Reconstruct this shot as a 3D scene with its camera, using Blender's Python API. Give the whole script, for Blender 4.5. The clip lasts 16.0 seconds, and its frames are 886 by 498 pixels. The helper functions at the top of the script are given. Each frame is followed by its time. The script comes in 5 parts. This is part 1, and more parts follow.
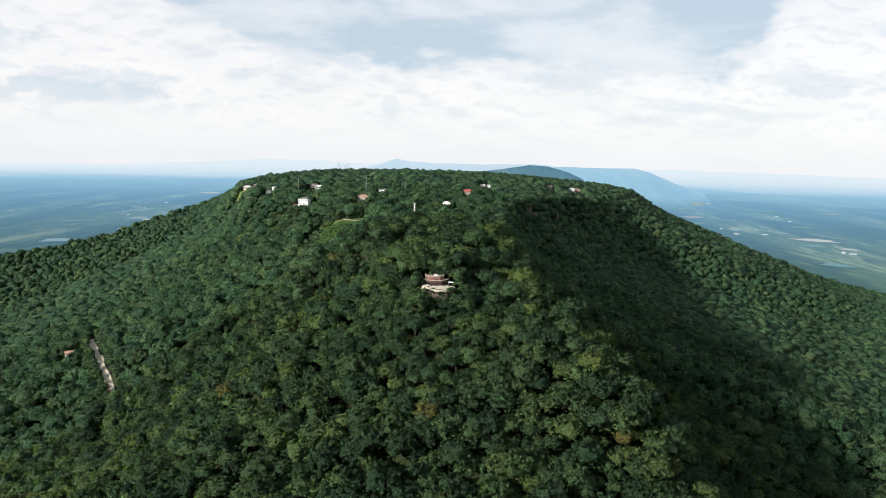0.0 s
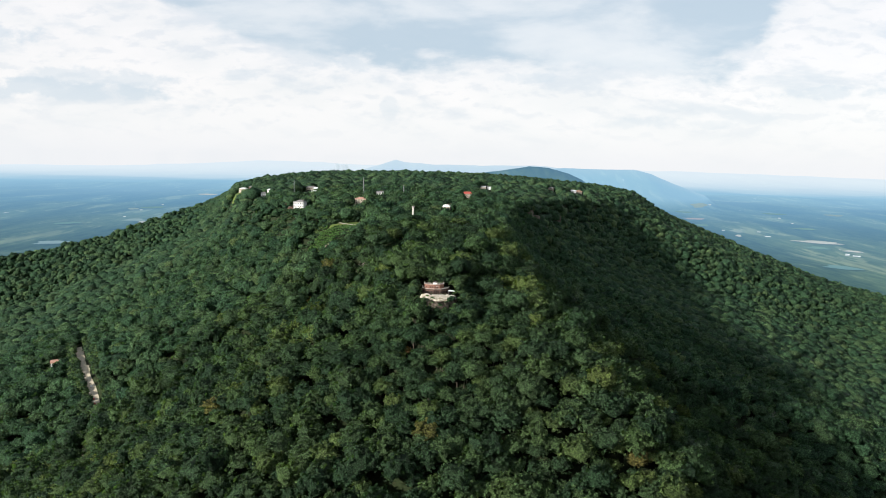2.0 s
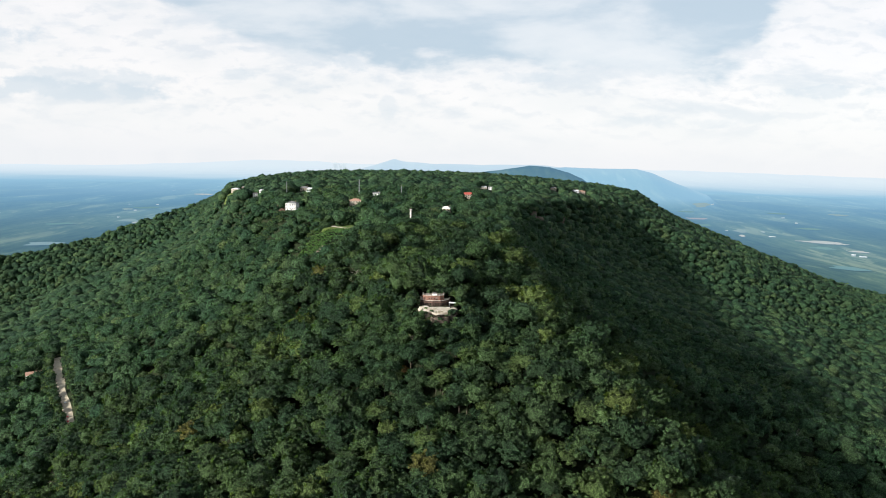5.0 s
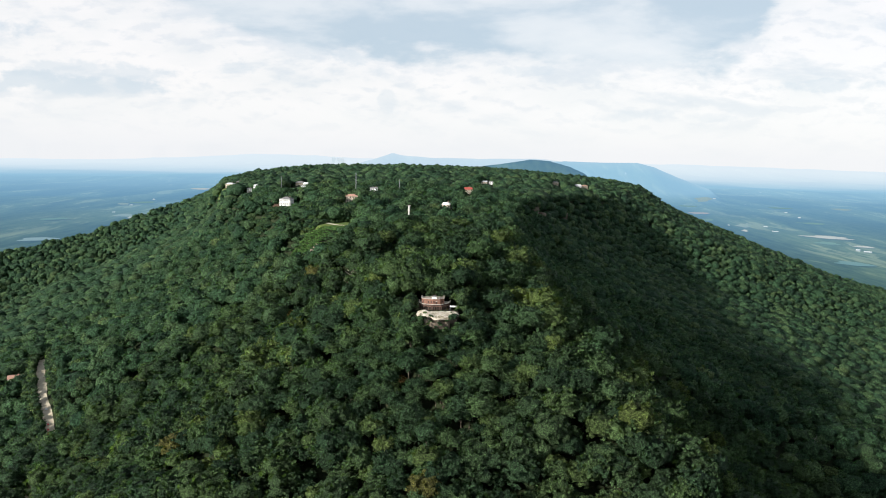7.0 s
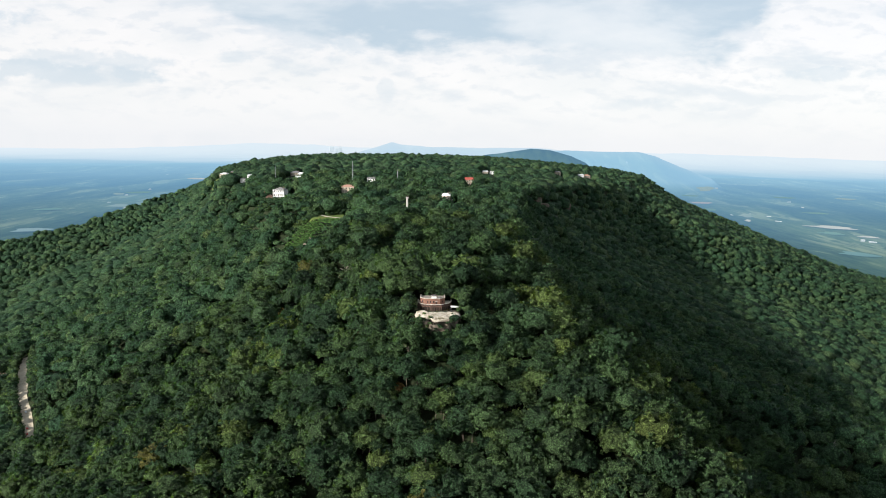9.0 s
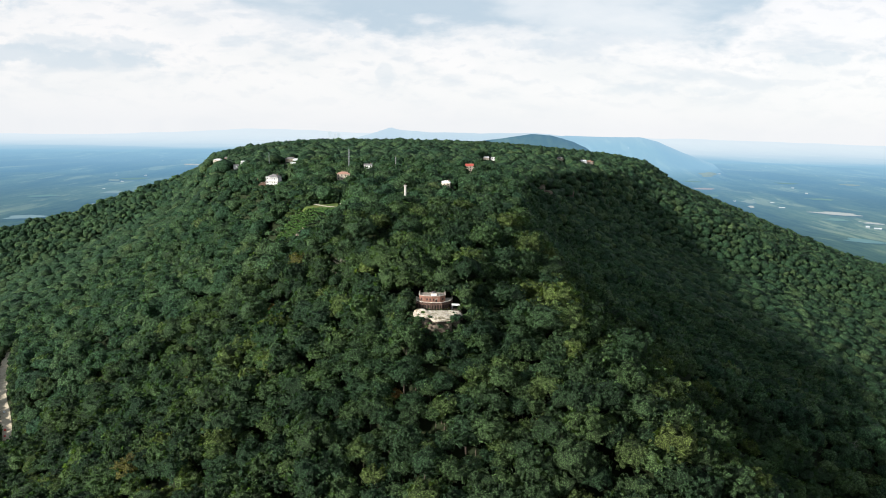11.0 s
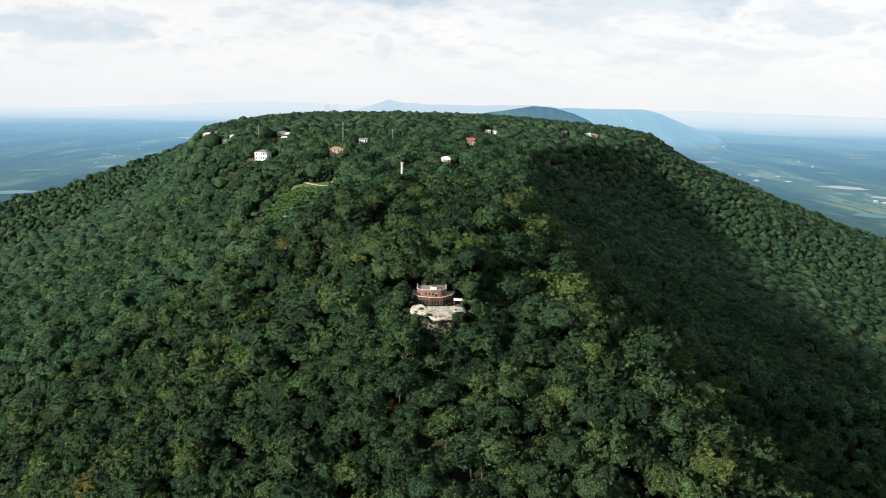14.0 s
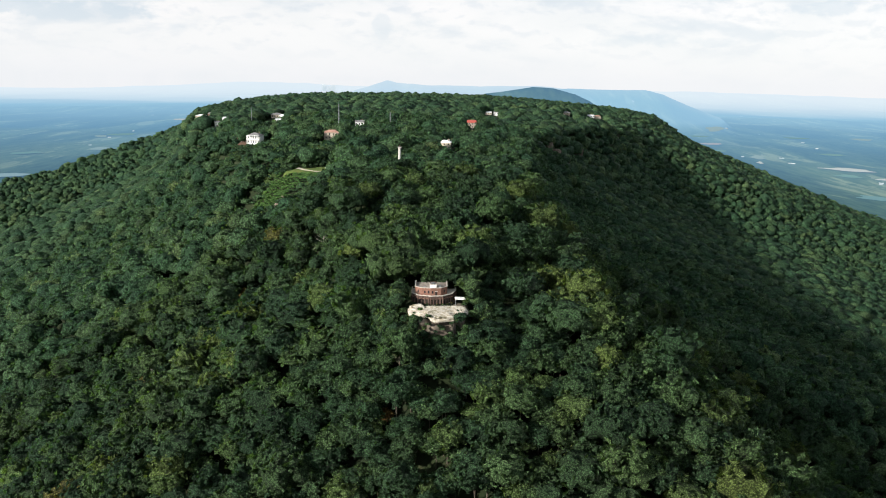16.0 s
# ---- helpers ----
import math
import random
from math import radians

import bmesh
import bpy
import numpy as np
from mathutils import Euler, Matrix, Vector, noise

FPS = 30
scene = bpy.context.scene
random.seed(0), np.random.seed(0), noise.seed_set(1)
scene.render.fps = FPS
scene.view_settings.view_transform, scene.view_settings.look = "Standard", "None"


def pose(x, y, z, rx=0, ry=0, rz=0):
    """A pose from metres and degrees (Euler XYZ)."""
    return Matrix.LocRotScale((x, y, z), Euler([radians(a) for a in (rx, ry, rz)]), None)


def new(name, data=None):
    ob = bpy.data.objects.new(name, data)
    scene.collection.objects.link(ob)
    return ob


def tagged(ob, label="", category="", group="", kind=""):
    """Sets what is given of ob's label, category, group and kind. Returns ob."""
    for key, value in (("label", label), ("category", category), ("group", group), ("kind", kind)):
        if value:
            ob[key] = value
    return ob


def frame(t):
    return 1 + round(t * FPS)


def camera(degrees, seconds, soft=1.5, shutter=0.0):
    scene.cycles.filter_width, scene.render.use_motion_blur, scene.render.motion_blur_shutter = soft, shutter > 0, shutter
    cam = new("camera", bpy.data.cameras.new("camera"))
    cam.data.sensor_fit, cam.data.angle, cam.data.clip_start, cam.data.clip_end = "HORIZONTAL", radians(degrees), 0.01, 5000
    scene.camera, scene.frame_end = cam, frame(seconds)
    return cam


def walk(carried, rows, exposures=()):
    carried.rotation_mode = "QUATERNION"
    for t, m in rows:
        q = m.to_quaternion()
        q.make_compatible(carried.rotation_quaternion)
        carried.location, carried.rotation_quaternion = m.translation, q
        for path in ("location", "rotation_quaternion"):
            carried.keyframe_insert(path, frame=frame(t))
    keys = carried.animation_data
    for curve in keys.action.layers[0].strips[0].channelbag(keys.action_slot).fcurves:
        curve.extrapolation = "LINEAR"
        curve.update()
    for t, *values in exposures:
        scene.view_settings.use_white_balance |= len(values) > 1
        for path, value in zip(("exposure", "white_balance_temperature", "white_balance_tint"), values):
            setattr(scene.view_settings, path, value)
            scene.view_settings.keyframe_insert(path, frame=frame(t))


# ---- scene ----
cam = camera(65.5, 16.0, soft=1.05)
# seconds, eye x, y, z, degrees down, degrees to the right, lean
PATH = [
    (0.0, 1.25, -611.53, 115.45, 7.503, 0.576, 1.30),
    (0.5, 1.15, -603.46, 115.62, 7.449, 0.591, 1.29),
    (1.0, 1.05, -595.25, 115.77, 7.429, 0.606, 1.28),
    (1.5, 0.95, -586.91, 115.88, 7.419, 0.621, 1.27),
    (2.0, 0.85, -578.47, 115.97, 7.408, 0.637, 1.27),
    (2.5, 0.76, -569.92, 116.03, 7.396, 0.653, 1.26),
    (3.0, 0.67, -561.28, 116.06, 7.385, 0.669, 1.25),
    (3.5, 0.59, -552.57, 116.07, 7.381, 0.685, 1.24),
    (4.0, 0.50, -543.78, 116.06, 7.391, 0.702, 1.23),
    (4.5, 0.42, -534.94, 116.03, 7.419, 0.718, 1.23),
    (5.0, 0.34, -526.04, 115.99, 7.472, 0.735, 1.22),
    (5.5, 0.27, -517.11, 115.92, 7.551, 0.752, 1.21),
    (6.0, 0.20, -508.14, 115.84, 7.658, 0.769, 1.20),
    (6.5, 0.12, -499.16, 115.75, 7.793, 0.787, 1.19),
    (7.0, 0.06, -490.16, 115.65, 7.955, 0.804, 1.19),
    (7.5, -0.01, -481.16, 115.53, 8.143, 0.822, 1.18),
    (8.0, -0.07, -472.17, 115.41, 8.353, 0.840, 1.17),
    (8.5, -0.13, -463.19, 115.29, 8.585, 0.858, 1.16),
    (9.0, -0.19, -454.24, 115.15, 8.837, 0.877, 1.15),
    (9.5, -0.24, -445.32, 115.02, 9.108, 0.895, 1.15),
    (10.0, -0.29, -436.44, 114.88, 9.396, 0.914, 1.14),
    (10.5, -0.34, -427.60, 114.75, 9.703, 0.933, 1.13),
    (11.0, -0.39, -418.82, 114.61, 10.026, 0.952, 1.12),
    (11.5, -0.43, -410.11, 114.49, 10.366, 0.971, 1.11),
    (12.0, -0.48, -401.46, 114.36, 10.721, 0.991, 1.11),
    (12.5, -0.52, -392.89, 114.24, 11.091, 1.010, 1.10),
    (13.0, -0.55, -384.41, 114.14, 11.471, 1.030, 1.09),
    (13.5, -0.58, -376.01, 114.04, 11.860, 1.050, 1.08),
    (14.0, -0.62, -367.71, 113.96, 12.251, 1.070, 1.07),
    (14.5, -0.64, -359.52, 113.88, 12.641, 1.091, 1.07),
    (15.0, -0.67, -351.43, 113.83, 13.025, 1.111, 1.06),
    (15.5, -0.69, -343.46, 113.79, 13.402, 1.132, 1.05),
    (16.0, -0.71, -335.61, 113.77, 13.776, 1.153, 1.04),
]
walk(cam, [(t, pose(x, y, z, 90 - down, 0, -right) @ pose(0, 0, 0, 0, 0, lean)) for t, x, y, z, down, right, lean in PATH])

# ---- light ----
SUN_FROM = (-0.82, -0.57)  # plan direction towards the sun
SUN_UP = 22.0
sun = new("sun", bpy.data.lights.new("sun", "SUN"))
sun.data.energy, sun.data.angle, sun.data.color = 5.0, radians(2.5), (1.0, 0.965, 0.90)
sun_way = Vector((SUN_FROM[0] * math.cos(radians(SUN_UP)), SUN_FROM[1] * math.cos(radians(SUN_UP)), math.sin(radians(SUN_UP))))
sun.matrix_world = sun_way.to_track_quat("Z", "Y").to_matrix().to_4x4()


class Nodes:
    """Short names for building a node tree."""

    def __init__(self, tree):
        self.tree = tree
        tree.nodes.clear()

    def add(self, kind):
        return self.tree.nodes.new(kind)

    def link(self, a, b):
        self.tree.links.new(a, b)

    def set(self, socket, value):
        if isinstance(value, bpy.types.NodeSocket):
            self.link(value, socket)
        else:
            socket.default_value = value

    def math(self, op, a, b=0.0, c=0.0, clamp=False):
        n = self.add("ShaderNodeMath")
        n.operation, n.use_clamp = op, clamp
        for s, v in zip(n.inputs, (a, b, c)):
            self.set(s, v)
        return n.outputs[0]

    def vmath(self, op, a, b=(0, 0, 0)):
        n = self.add("ShaderNodeVectorMath")
        n.operation = op
        self.set(n.inputs[0], a)
        self.set(n.inputs[1], b)
        return n.outputs[0]

    def step(self, value, lo, hi, a=0.0, b=1.0):
        n = self.add("ShaderNodeMapRange")
        n.interpolation_type = "SMOOTHSTEP"
        for s, v in zip(n.inputs, (value, lo, hi, a, b)):
            self.set(s, v)
        return n.outputs[0]

    def mix(self, fac, a, b, blend="MIX"):
        n = self.add("ShaderNodeMix")
        n.data_type, n.blend_type = "RGBA", blend
        self.set(n.inputs[0], fac)
        for s, v in ((n.inputs[6], a), (n.inputs[7], b)):
            self.set(s, (*v, 1.0) if isinstance(v, tuple) and len(v) == 3 else v)
        return n.outputs[2]

    def noise(self, vector, scale, detail=4.0, rough=0.55, distort=0.0):
        n = self.add("ShaderNodeTexNoise")
        if vector is not None:
            self.link(vector, n.inputs["Vector"])
        n.inputs["Scale"].default_value, n.inputs["Detail"].default_value = scale, detail
        n.inputs["Roughness"].default_value, n.inputs["Distortion"].default_value = rough, distort
        return n.outputs["Fac"]


    def colour_noise(self, vector, scale):
        n = self.add("ShaderNodeTexNoise")
        self.link(vector, n.inputs["Vector"])
        n.inputs["Scale"].default_value, n.inputs["Detail"].default_value = scale, 2.0
        return n.outputs["Color"]


# ---- sky ----
world = bpy.data.worlds.new("sky")
scene.world = world
world.use_nodes = True
w = Nodes(world.node_tree)
way = w.add("ShaderNodeTexCoord").outputs["Generated"]
sky = w.add("ShaderNodeTexSky")
sky.sky_type, sky.sun_disc = "NISHITA", False
sky.sun_elevation, sky.sun_rotation = radians(SUN_UP), math.atan2(SUN_FROM[0], SUN_FROM[1])
sep = w.add("ShaderNodeSeparateXYZ")
w.link(way, sep.inputs[0])
up = w.math("MAXIMUM", sep.outputs[2], 0.0)
flat = w.math("ADD", up, 0.10)
plan = w.add("ShaderNodeCombineXYZ")
w.link(w.math("DIVIDE", sep.outputs[0], flat), plan.inputs[0])
w.link(w.math("DIVIDE", sep.outputs[1], flat), plan.inputs[1])
big = w.noise(plan.outputs[0], 0.42, 5.0, 0.55, 0.3)
# across and up as they stand before the viewer
ahead_by = w.math("MAXIMUM", sep.outputs[1], 0.25)
across, rise_ = w.math("DIVIDE", sep.outputs[0], ahead_by), w.math("DIVIDE", up, ahead_by)


def sky_plane(sx, sy, dy=0.0):
    """Cloud coordinates, stretched across, for noise."""
    c = w.add("ShaderNodeCombineXYZ")
    w.link(w.math("MULTIPLY", across, sx), c.inputs[0])
    w.link(w.math("MULTIPLY_ADD", rise_, sy, dy), c.inputs[1])
    return c.outputs[0]


heaps = w.noise(sky_plane(5.5, 15.0), 1.0, 9.0, 0.56, 0.25)
heaps_above = w.noise(sky_plane(5.5, 15.0, 0.32), 1.0, 9.0, 0.56, 0.25)
puff = w.noise(sky_plane(16.0, 38.0), 1.0, 8.0, 0.58, 0.2)
puff_above = w.noise(sky_plane(16.0, 38.0, 0.30), 1.0, 8.0, 0.58, 0.2)
# undersides: where the cloud thickens upwards
belly = w.step(w.math("SUBTRACT", heaps_above, heaps), 0.0, 0.16)
small_belly = w.step(w.math("SUBTRACT", puff_above, puff), 0.0, 0.15)
over = w.step(up, 0.26, 0.50)
white = w.mix(w.step(heaps, 0.34, 0.60), (0.92, 0.925, 0.94), (1.0, 0.98, 0.985))
cloud = w.mix(w.math("MULTIPLY", belly, w.step(rise_, 0.02, 0.07, 0.14, 0.62)), white, (0.70, 0.77, 0.85))
cloud = w.mix(w.math("MULTIPLY", small_belly, w.step(rise_, 0.01, 0.05, 0.12, 0.46)), cloud, (0.74, 0.79, 0.86))
# the long grey cloud base over the bright strip
left_rise = w.math("MAXIMUM", w.math("SUBTRACT", -0.06, across), 0.0)
right_rise = w.math("MAXIMUM", w.math("SUBTRACT", across, 0.37), 0.0)
edge = w.math("ADD", w.math("MULTIPLY_ADD", w.math("MULTIPLY", left_rise, left_rise), 0.80, 0.120), w.math("MULTIPLY", w.math("MULTIPLY", right_rise, right_rise), 6.0))
ragged_edge = w.math("ADD", w.math("MULTIPLY_ADD", heaps, 0.17, -0.085), w.math("MULTIPLY_ADD", puff, 0.05, -0.025))
base = w.step(w.math("SUBTRACT", w.math("ADD", rise_, ragged_edge), edge), -0.006, 0.026)
grain = w.noise(sky_plane(3.4, 11.0, 4.0), 1.0, 8.0, 0.55, 0.3)
grey = w.mix(w.step(grain, 0.40, 0.60), (0.52, 0.64, 0.75), (0.80, 0.85, 0.90))
grey = w.mix(w.math("MULTIPLY", w.step(grain, 0.58, 0.72), 0.5), grey, (0.96, 0.965, 0.975))
cloud = w.mix(w.math("MULTIPLY", base, 0.92), cloud, grey)
# single grey-bellied clouds: across, up, half width, half height, strength
torn = w.math("MULTIPLY_ADD", w.noise(w.vmath("MULTIPLY", way, (22.0, 22.0, 34.0)), 1.0, 7.0, 0.62, 0.3), 6.4, -3.2)
for cx, cz, rx, rz, deep in [(-0.475, 0.076, 0.12, 0.012, 0.75), (-0.44, 0.092, 0.08, 0.014, 0.5), (-0.12, 0.128, 0.050, 0.010, 0.5), (-0.07, 0.072, 0.012, 0.018, 0.35), (0.47, 0.091, 0.05, 0.009, 0.5),
                             (-0.54, 0.135, 0.07, 0.012, 0.6), (-0.27, 0.108, 0.03, 0.008, 0.4), (0.30, 0.055, 0.10, 0.008, 0.4), (0.14, 0.115, 0.05, 0.008, 0.35)]:
    u_, v_ = w.math("DIVIDE", w.math("SUBTRACT", sep.outputs[0], cx), rx), w.math("DIVIDE", w.math("SUBTRACT", sep.outputs[2], cz), rz)
    far_out = w.math("ADD", w.math("ADD", w.math("MULTIPLY", u_, u_), w.math("MULTIPLY", v_, v_)), torn)
    ahead = w.step(sep.outputs[1], 0.3, 0.5)
    cloud = w.mix(w.math("MULTIPLY", w.math("MULTIPLY", w.step(far_out, 1.3, 0.2), ahead), deep), cloud, (0.66, 0.75, 0.84))
cloud = w.mix(over, cloud, w.mix(big, (0.34, 0.41, 0.48), (0.55, 0.62, 0.69)))
haze = w.step(up, 0.10, 0.0)
cloud = w.mix(w.math("MULTIPLY", haze, 0.7), cloud, (0.91, 0.94, 0.99))
clear = w.add("ShaderNodeBackground")
clear.inputs[1].default_value = 0.073
w.link(sky.outputs[0], clear.inputs[0])
clouds = w.add("ShaderNodeBackground")
clouds.inputs[1].default_value = 0.60
w.link(cloud, clouds.inputs[0])
both = w.add("ShaderNodeMixShader")
both.inputs[0].default_value = 0.88
w.link(clear.outputs[0], both.inputs[1])
w.link(clouds.outputs[0], both.inputs[2])
w.link(both.outputs[0], w.add("ShaderNodeOutputWorld").inputs[0])
scene.view_settings.exposure = 0.80

# ---- materials ----
def material(name, rough=0.7, spec=0.3, metal=0.0):
    """A node material: the node helper, its shader and the material."""
    m = bpy.data.materials.new(name)
    m.use_nodes = True
    n = Nodes(m.node_tree)
    shader, out = n.add("ShaderNodeBsdfPrincipled"), n.add("ShaderNodeOutputMaterial")
    n.link(shader.outputs[0], out.inputs[0])
    shader.inputs["Roughness"].default_value, shader.inputs["Metallic"].default_value = rough, metal
    shader.inputs["Specular IOR Level"].default_value = spec
    return n, shader, m


def relief(n, shader, height, distance, strength=0.6):
    b = n.add("ShaderNodeBump")
    b.inputs["Distance"].default_value, b.inputs["Strength"].default_value = distance, strength
    n.link(height, b.inputs["Height"])
    n.link(b.outputs[0], shader.inputs["Normal"])


def mottled(name, a, b, size=0.6, rough=0.8, spec=0.25, bump=0.02, metal=0.0, stain=None):
    """Two tones in grain and in larger stains, with fine relief. size: metres of the larger patches."""
    n, shader, m = material(name, rough, spec, metal)
    place = n.add("ShaderNodeNewGeometry").outputs["Position"]
    large, small = n.noise(place, 1.0 / size, 4.0), n.noise(place, 9.0 / size, 3.0)
    colour = n.mix(n.step(large, 0.35, 0.65), a, b)
    colour = n.mix(n.math("MULTIPLY", n.step(small, 0.45, 0.75), 0.35), colour, tuple(v * 0.6 for v in a))
    if stain:
        colour = n.mix(n.math("MULTIPLY", n.step(n.noise(place, 0.45 / size, 5.0, 0.65), 0.52, 0.66), 0.75), colour, stain)
    pick = n.add("ShaderNodeObjectInfo").outputs["Random"]
    tone = n.add("ShaderNodeHueSaturation")
    n.link(n.math("MULTIPLY_ADD", pick, 0.24, 0.88), tone.inputs["Value"])
    n.link(colour, tone.inputs["Color"])
    n.link(tone.outputs[0], shader.inputs["Base Color"])
    relief(n, shader, n.math("ADD", large, n.math("MULTIPLY", small, 0.5)), bump)
    return m


def foliage_material(name, stops, island, clumps, fine, depth, gloss):
    """Leaves: a colour for each tree, tones among its clumps, gap shade painted between them, and fine leafy relief."""
    n, shader, m = material(name, 0.62, gloss)
    place = n.add("ShaderNodeNewGeometry")
    at = n.add("ShaderNodeAttribute")
    at.attribute_name = "tint"
    tint = at.outputs["Fac"]
    ramp = n.add("ShaderNodeValToRGB")
    ramp.color_ramp.elements[0].color = (*stops[0][1], 1)
    ramp.color_ramp.elements[1].color = (*stops[-1][1], 1)
    for at_, c in stops[1:-1]:
        ramp.color_ramp.elements.new(at_).color = (*c, 1)
    n.link(tint, ramp.inputs[0])
    stand = n.noise(place.outputs["Position"], 0.011, 3.0)
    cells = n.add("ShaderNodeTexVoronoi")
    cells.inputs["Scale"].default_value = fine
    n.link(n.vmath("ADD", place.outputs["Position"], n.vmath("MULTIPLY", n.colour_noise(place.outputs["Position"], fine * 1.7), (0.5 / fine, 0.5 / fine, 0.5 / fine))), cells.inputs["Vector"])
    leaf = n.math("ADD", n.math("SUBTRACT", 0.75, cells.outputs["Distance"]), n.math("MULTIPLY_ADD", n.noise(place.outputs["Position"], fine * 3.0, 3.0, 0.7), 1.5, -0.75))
    # cell edges darkened: shade between leaf clumps painted into the colour
    clump_light = n.step(leaf, 0.05, 0.66)
    # boughs: larger masses of leaves, the raised ones lighter
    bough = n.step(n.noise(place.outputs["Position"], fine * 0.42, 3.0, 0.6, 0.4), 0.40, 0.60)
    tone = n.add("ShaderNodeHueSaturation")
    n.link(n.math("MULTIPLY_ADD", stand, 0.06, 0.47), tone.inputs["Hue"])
    value = n.math("MULTIPLY", n.math("MULTIPLY_ADD", place.outputs["Random Per Island"], island, 1 - island / 2), n.math("MULTIPLY_ADD", clump_light, clumps, 1.13 - clumps / 2))
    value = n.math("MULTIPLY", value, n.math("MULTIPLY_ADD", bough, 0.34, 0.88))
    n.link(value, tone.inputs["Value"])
    n.link(ramp.outputs[0], tone.inputs["Color"])
    n.link(tone.outputs[0], shader.inputs["Base Color"])
    relief(n, shader, n.math("ADD", leaf, n.math("MULTIPLY", bough, 0.9)), depth, 1.0)
    # light that comes through the leaves
    through_leaf, both_ways = n.add("ShaderNodeBsdfTranslucent"), n.add("ShaderNodeMixShader")
    n.link(n.mix(1.0, tone.outputs[0], (1.3, 1.45, 0.65), "MULTIPLY"), through_leaf.inputs["Color"])
    both_ways.inputs[0].default_value = 0.27
    out = next(q for q in n.tree.nodes if q.bl_idname == "ShaderNodeOutputMaterial")
    n.link(shader.outputs[0], both_ways.inputs[1])
    n.link(through_leaf.outputs[0], both_ways.inputs[2])
    n.link(both_ways.outputs[0], out.inputs[0])
    return m


def ground_material():
    n, shader, m = material("forest_floor", 0.9, 0.1)
    place = n.add("ShaderNodeNewGeometry").outputs["Position"]
    a, b = n.noise(place, 0.02, 5.0), n.noise(place, 0.5, 4.0)
    c = n.mix(n.step(a, 0.4, 0.6), (0.014, 0.022, 0.010), (0.022, 0.032, 0.013))
    c = n.mix(n.math("MULTIPLY", n.step(b, 0.5, 0.7), 0.5), c, (0.045, 0.038, 0.022))
    n.link(c, shader.inputs["Base Color"])
    relief(n, shader, b, 0.6)
    return m


def far_country_material():
    """Valley woods and fields as a backdrop, the haze of miles of air painted on as emission."""
    m = bpy.data.materials.new("far_country")
    m.use_nodes = True
    n = Nodes(m.node_tree)
    at, air = n.add("ShaderNodeAttribute"), n.add("ShaderNodeAttribute")
    at.attribute_name, air.attribute_name = "plan", "air"
    p = n.vmath("MULTIPLY", at.outputs["Vector"], (1.0, 0.20, 1.0))
    woods, field, speck = n.noise(p, 0.0013, 6.0, 0.62, 0.6), n.noise(p, 0.0062, 5.0, 0.65, 0.6), n.noise(p, 0.024, 5.0, 0.7)
    land_c = n.mix(n.step(speck, 0.35, 0.65), (0.022, 0.048, 0.030), (0.055, 0.092, 0.046))
    # broad dark patches: woods, with cloud shadow on the valley painted in
    land_c = n.mix(n.step(woods, 0.40, 0.62), land_c, n.mix(n.step(speck, 0.4, 0.6), (0.085, 0.135, 0.062), (0.13, 0.18, 0.085)))
    meadow = n.math("MULTIPLY", n.step(field, 0.53, 0.60), n.step(woods, 0.44, 0.56))
    land_c = n.mix(n.math("MULTIPLY", meadow, 0.42), land_c, (0.42, 0.46, 0.26))
    bare = n.math("MULTIPLY", n.step(n.noise(p, 0.011, 4.0), 0.69, 0.72), n.step(woods, 0.46, 0.54))
    land_c = n.mix(bare, land_c, (0.78, 0.72, 0.66))
    # haze painted as blue emission, its share growing with distance
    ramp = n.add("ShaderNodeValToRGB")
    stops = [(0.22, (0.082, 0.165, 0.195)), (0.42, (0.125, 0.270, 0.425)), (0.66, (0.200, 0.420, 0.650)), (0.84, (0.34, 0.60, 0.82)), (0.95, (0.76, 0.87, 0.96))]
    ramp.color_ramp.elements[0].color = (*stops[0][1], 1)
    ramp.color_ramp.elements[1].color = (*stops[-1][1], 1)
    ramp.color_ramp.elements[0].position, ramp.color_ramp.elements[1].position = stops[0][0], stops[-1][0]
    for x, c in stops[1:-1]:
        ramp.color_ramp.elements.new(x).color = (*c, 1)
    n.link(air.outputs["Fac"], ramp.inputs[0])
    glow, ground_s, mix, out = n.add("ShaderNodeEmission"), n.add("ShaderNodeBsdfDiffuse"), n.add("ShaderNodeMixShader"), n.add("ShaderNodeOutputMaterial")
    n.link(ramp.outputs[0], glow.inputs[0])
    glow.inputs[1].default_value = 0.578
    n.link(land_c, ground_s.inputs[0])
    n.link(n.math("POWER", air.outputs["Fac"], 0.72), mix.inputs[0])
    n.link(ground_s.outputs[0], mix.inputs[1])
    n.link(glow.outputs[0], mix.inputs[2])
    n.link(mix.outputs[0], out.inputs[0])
    return m


GREENS = [(0.0, (0.0235, 0.0552, 0.0267)), (0.30, (0.0400, 0.0840, 0.0390)), (0.58, (0.0650, 0.1170, 0.0490)), (0.80, (0.0870, 0.1520, 0.0560)),
          (0.93, (0.1230, 0.1730, 0.0500)), (0.985, (0.1466, 0.1389, 0.0412)), (1.0, (0.2063, 0.1281, 0.0434))]
# far greens made bluer, painting some distance haze into the leaf colour
HAZED_GREENS = [(0.0, (0.0228, 0.0560, 0.0310)), (0.45, (0.0406, 0.0857, 0.0410)), (0.85, (0.0650, 0.1140, 0.0500)), (1.0, (0.0910, 0.1330, 0.0520))]
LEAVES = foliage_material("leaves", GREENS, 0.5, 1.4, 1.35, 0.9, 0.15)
FAR_LEAVES = foliage_material("far_leaves", HAZED_GREENS, 0.4, 1.2, 0.62, 1.0, 0.08)
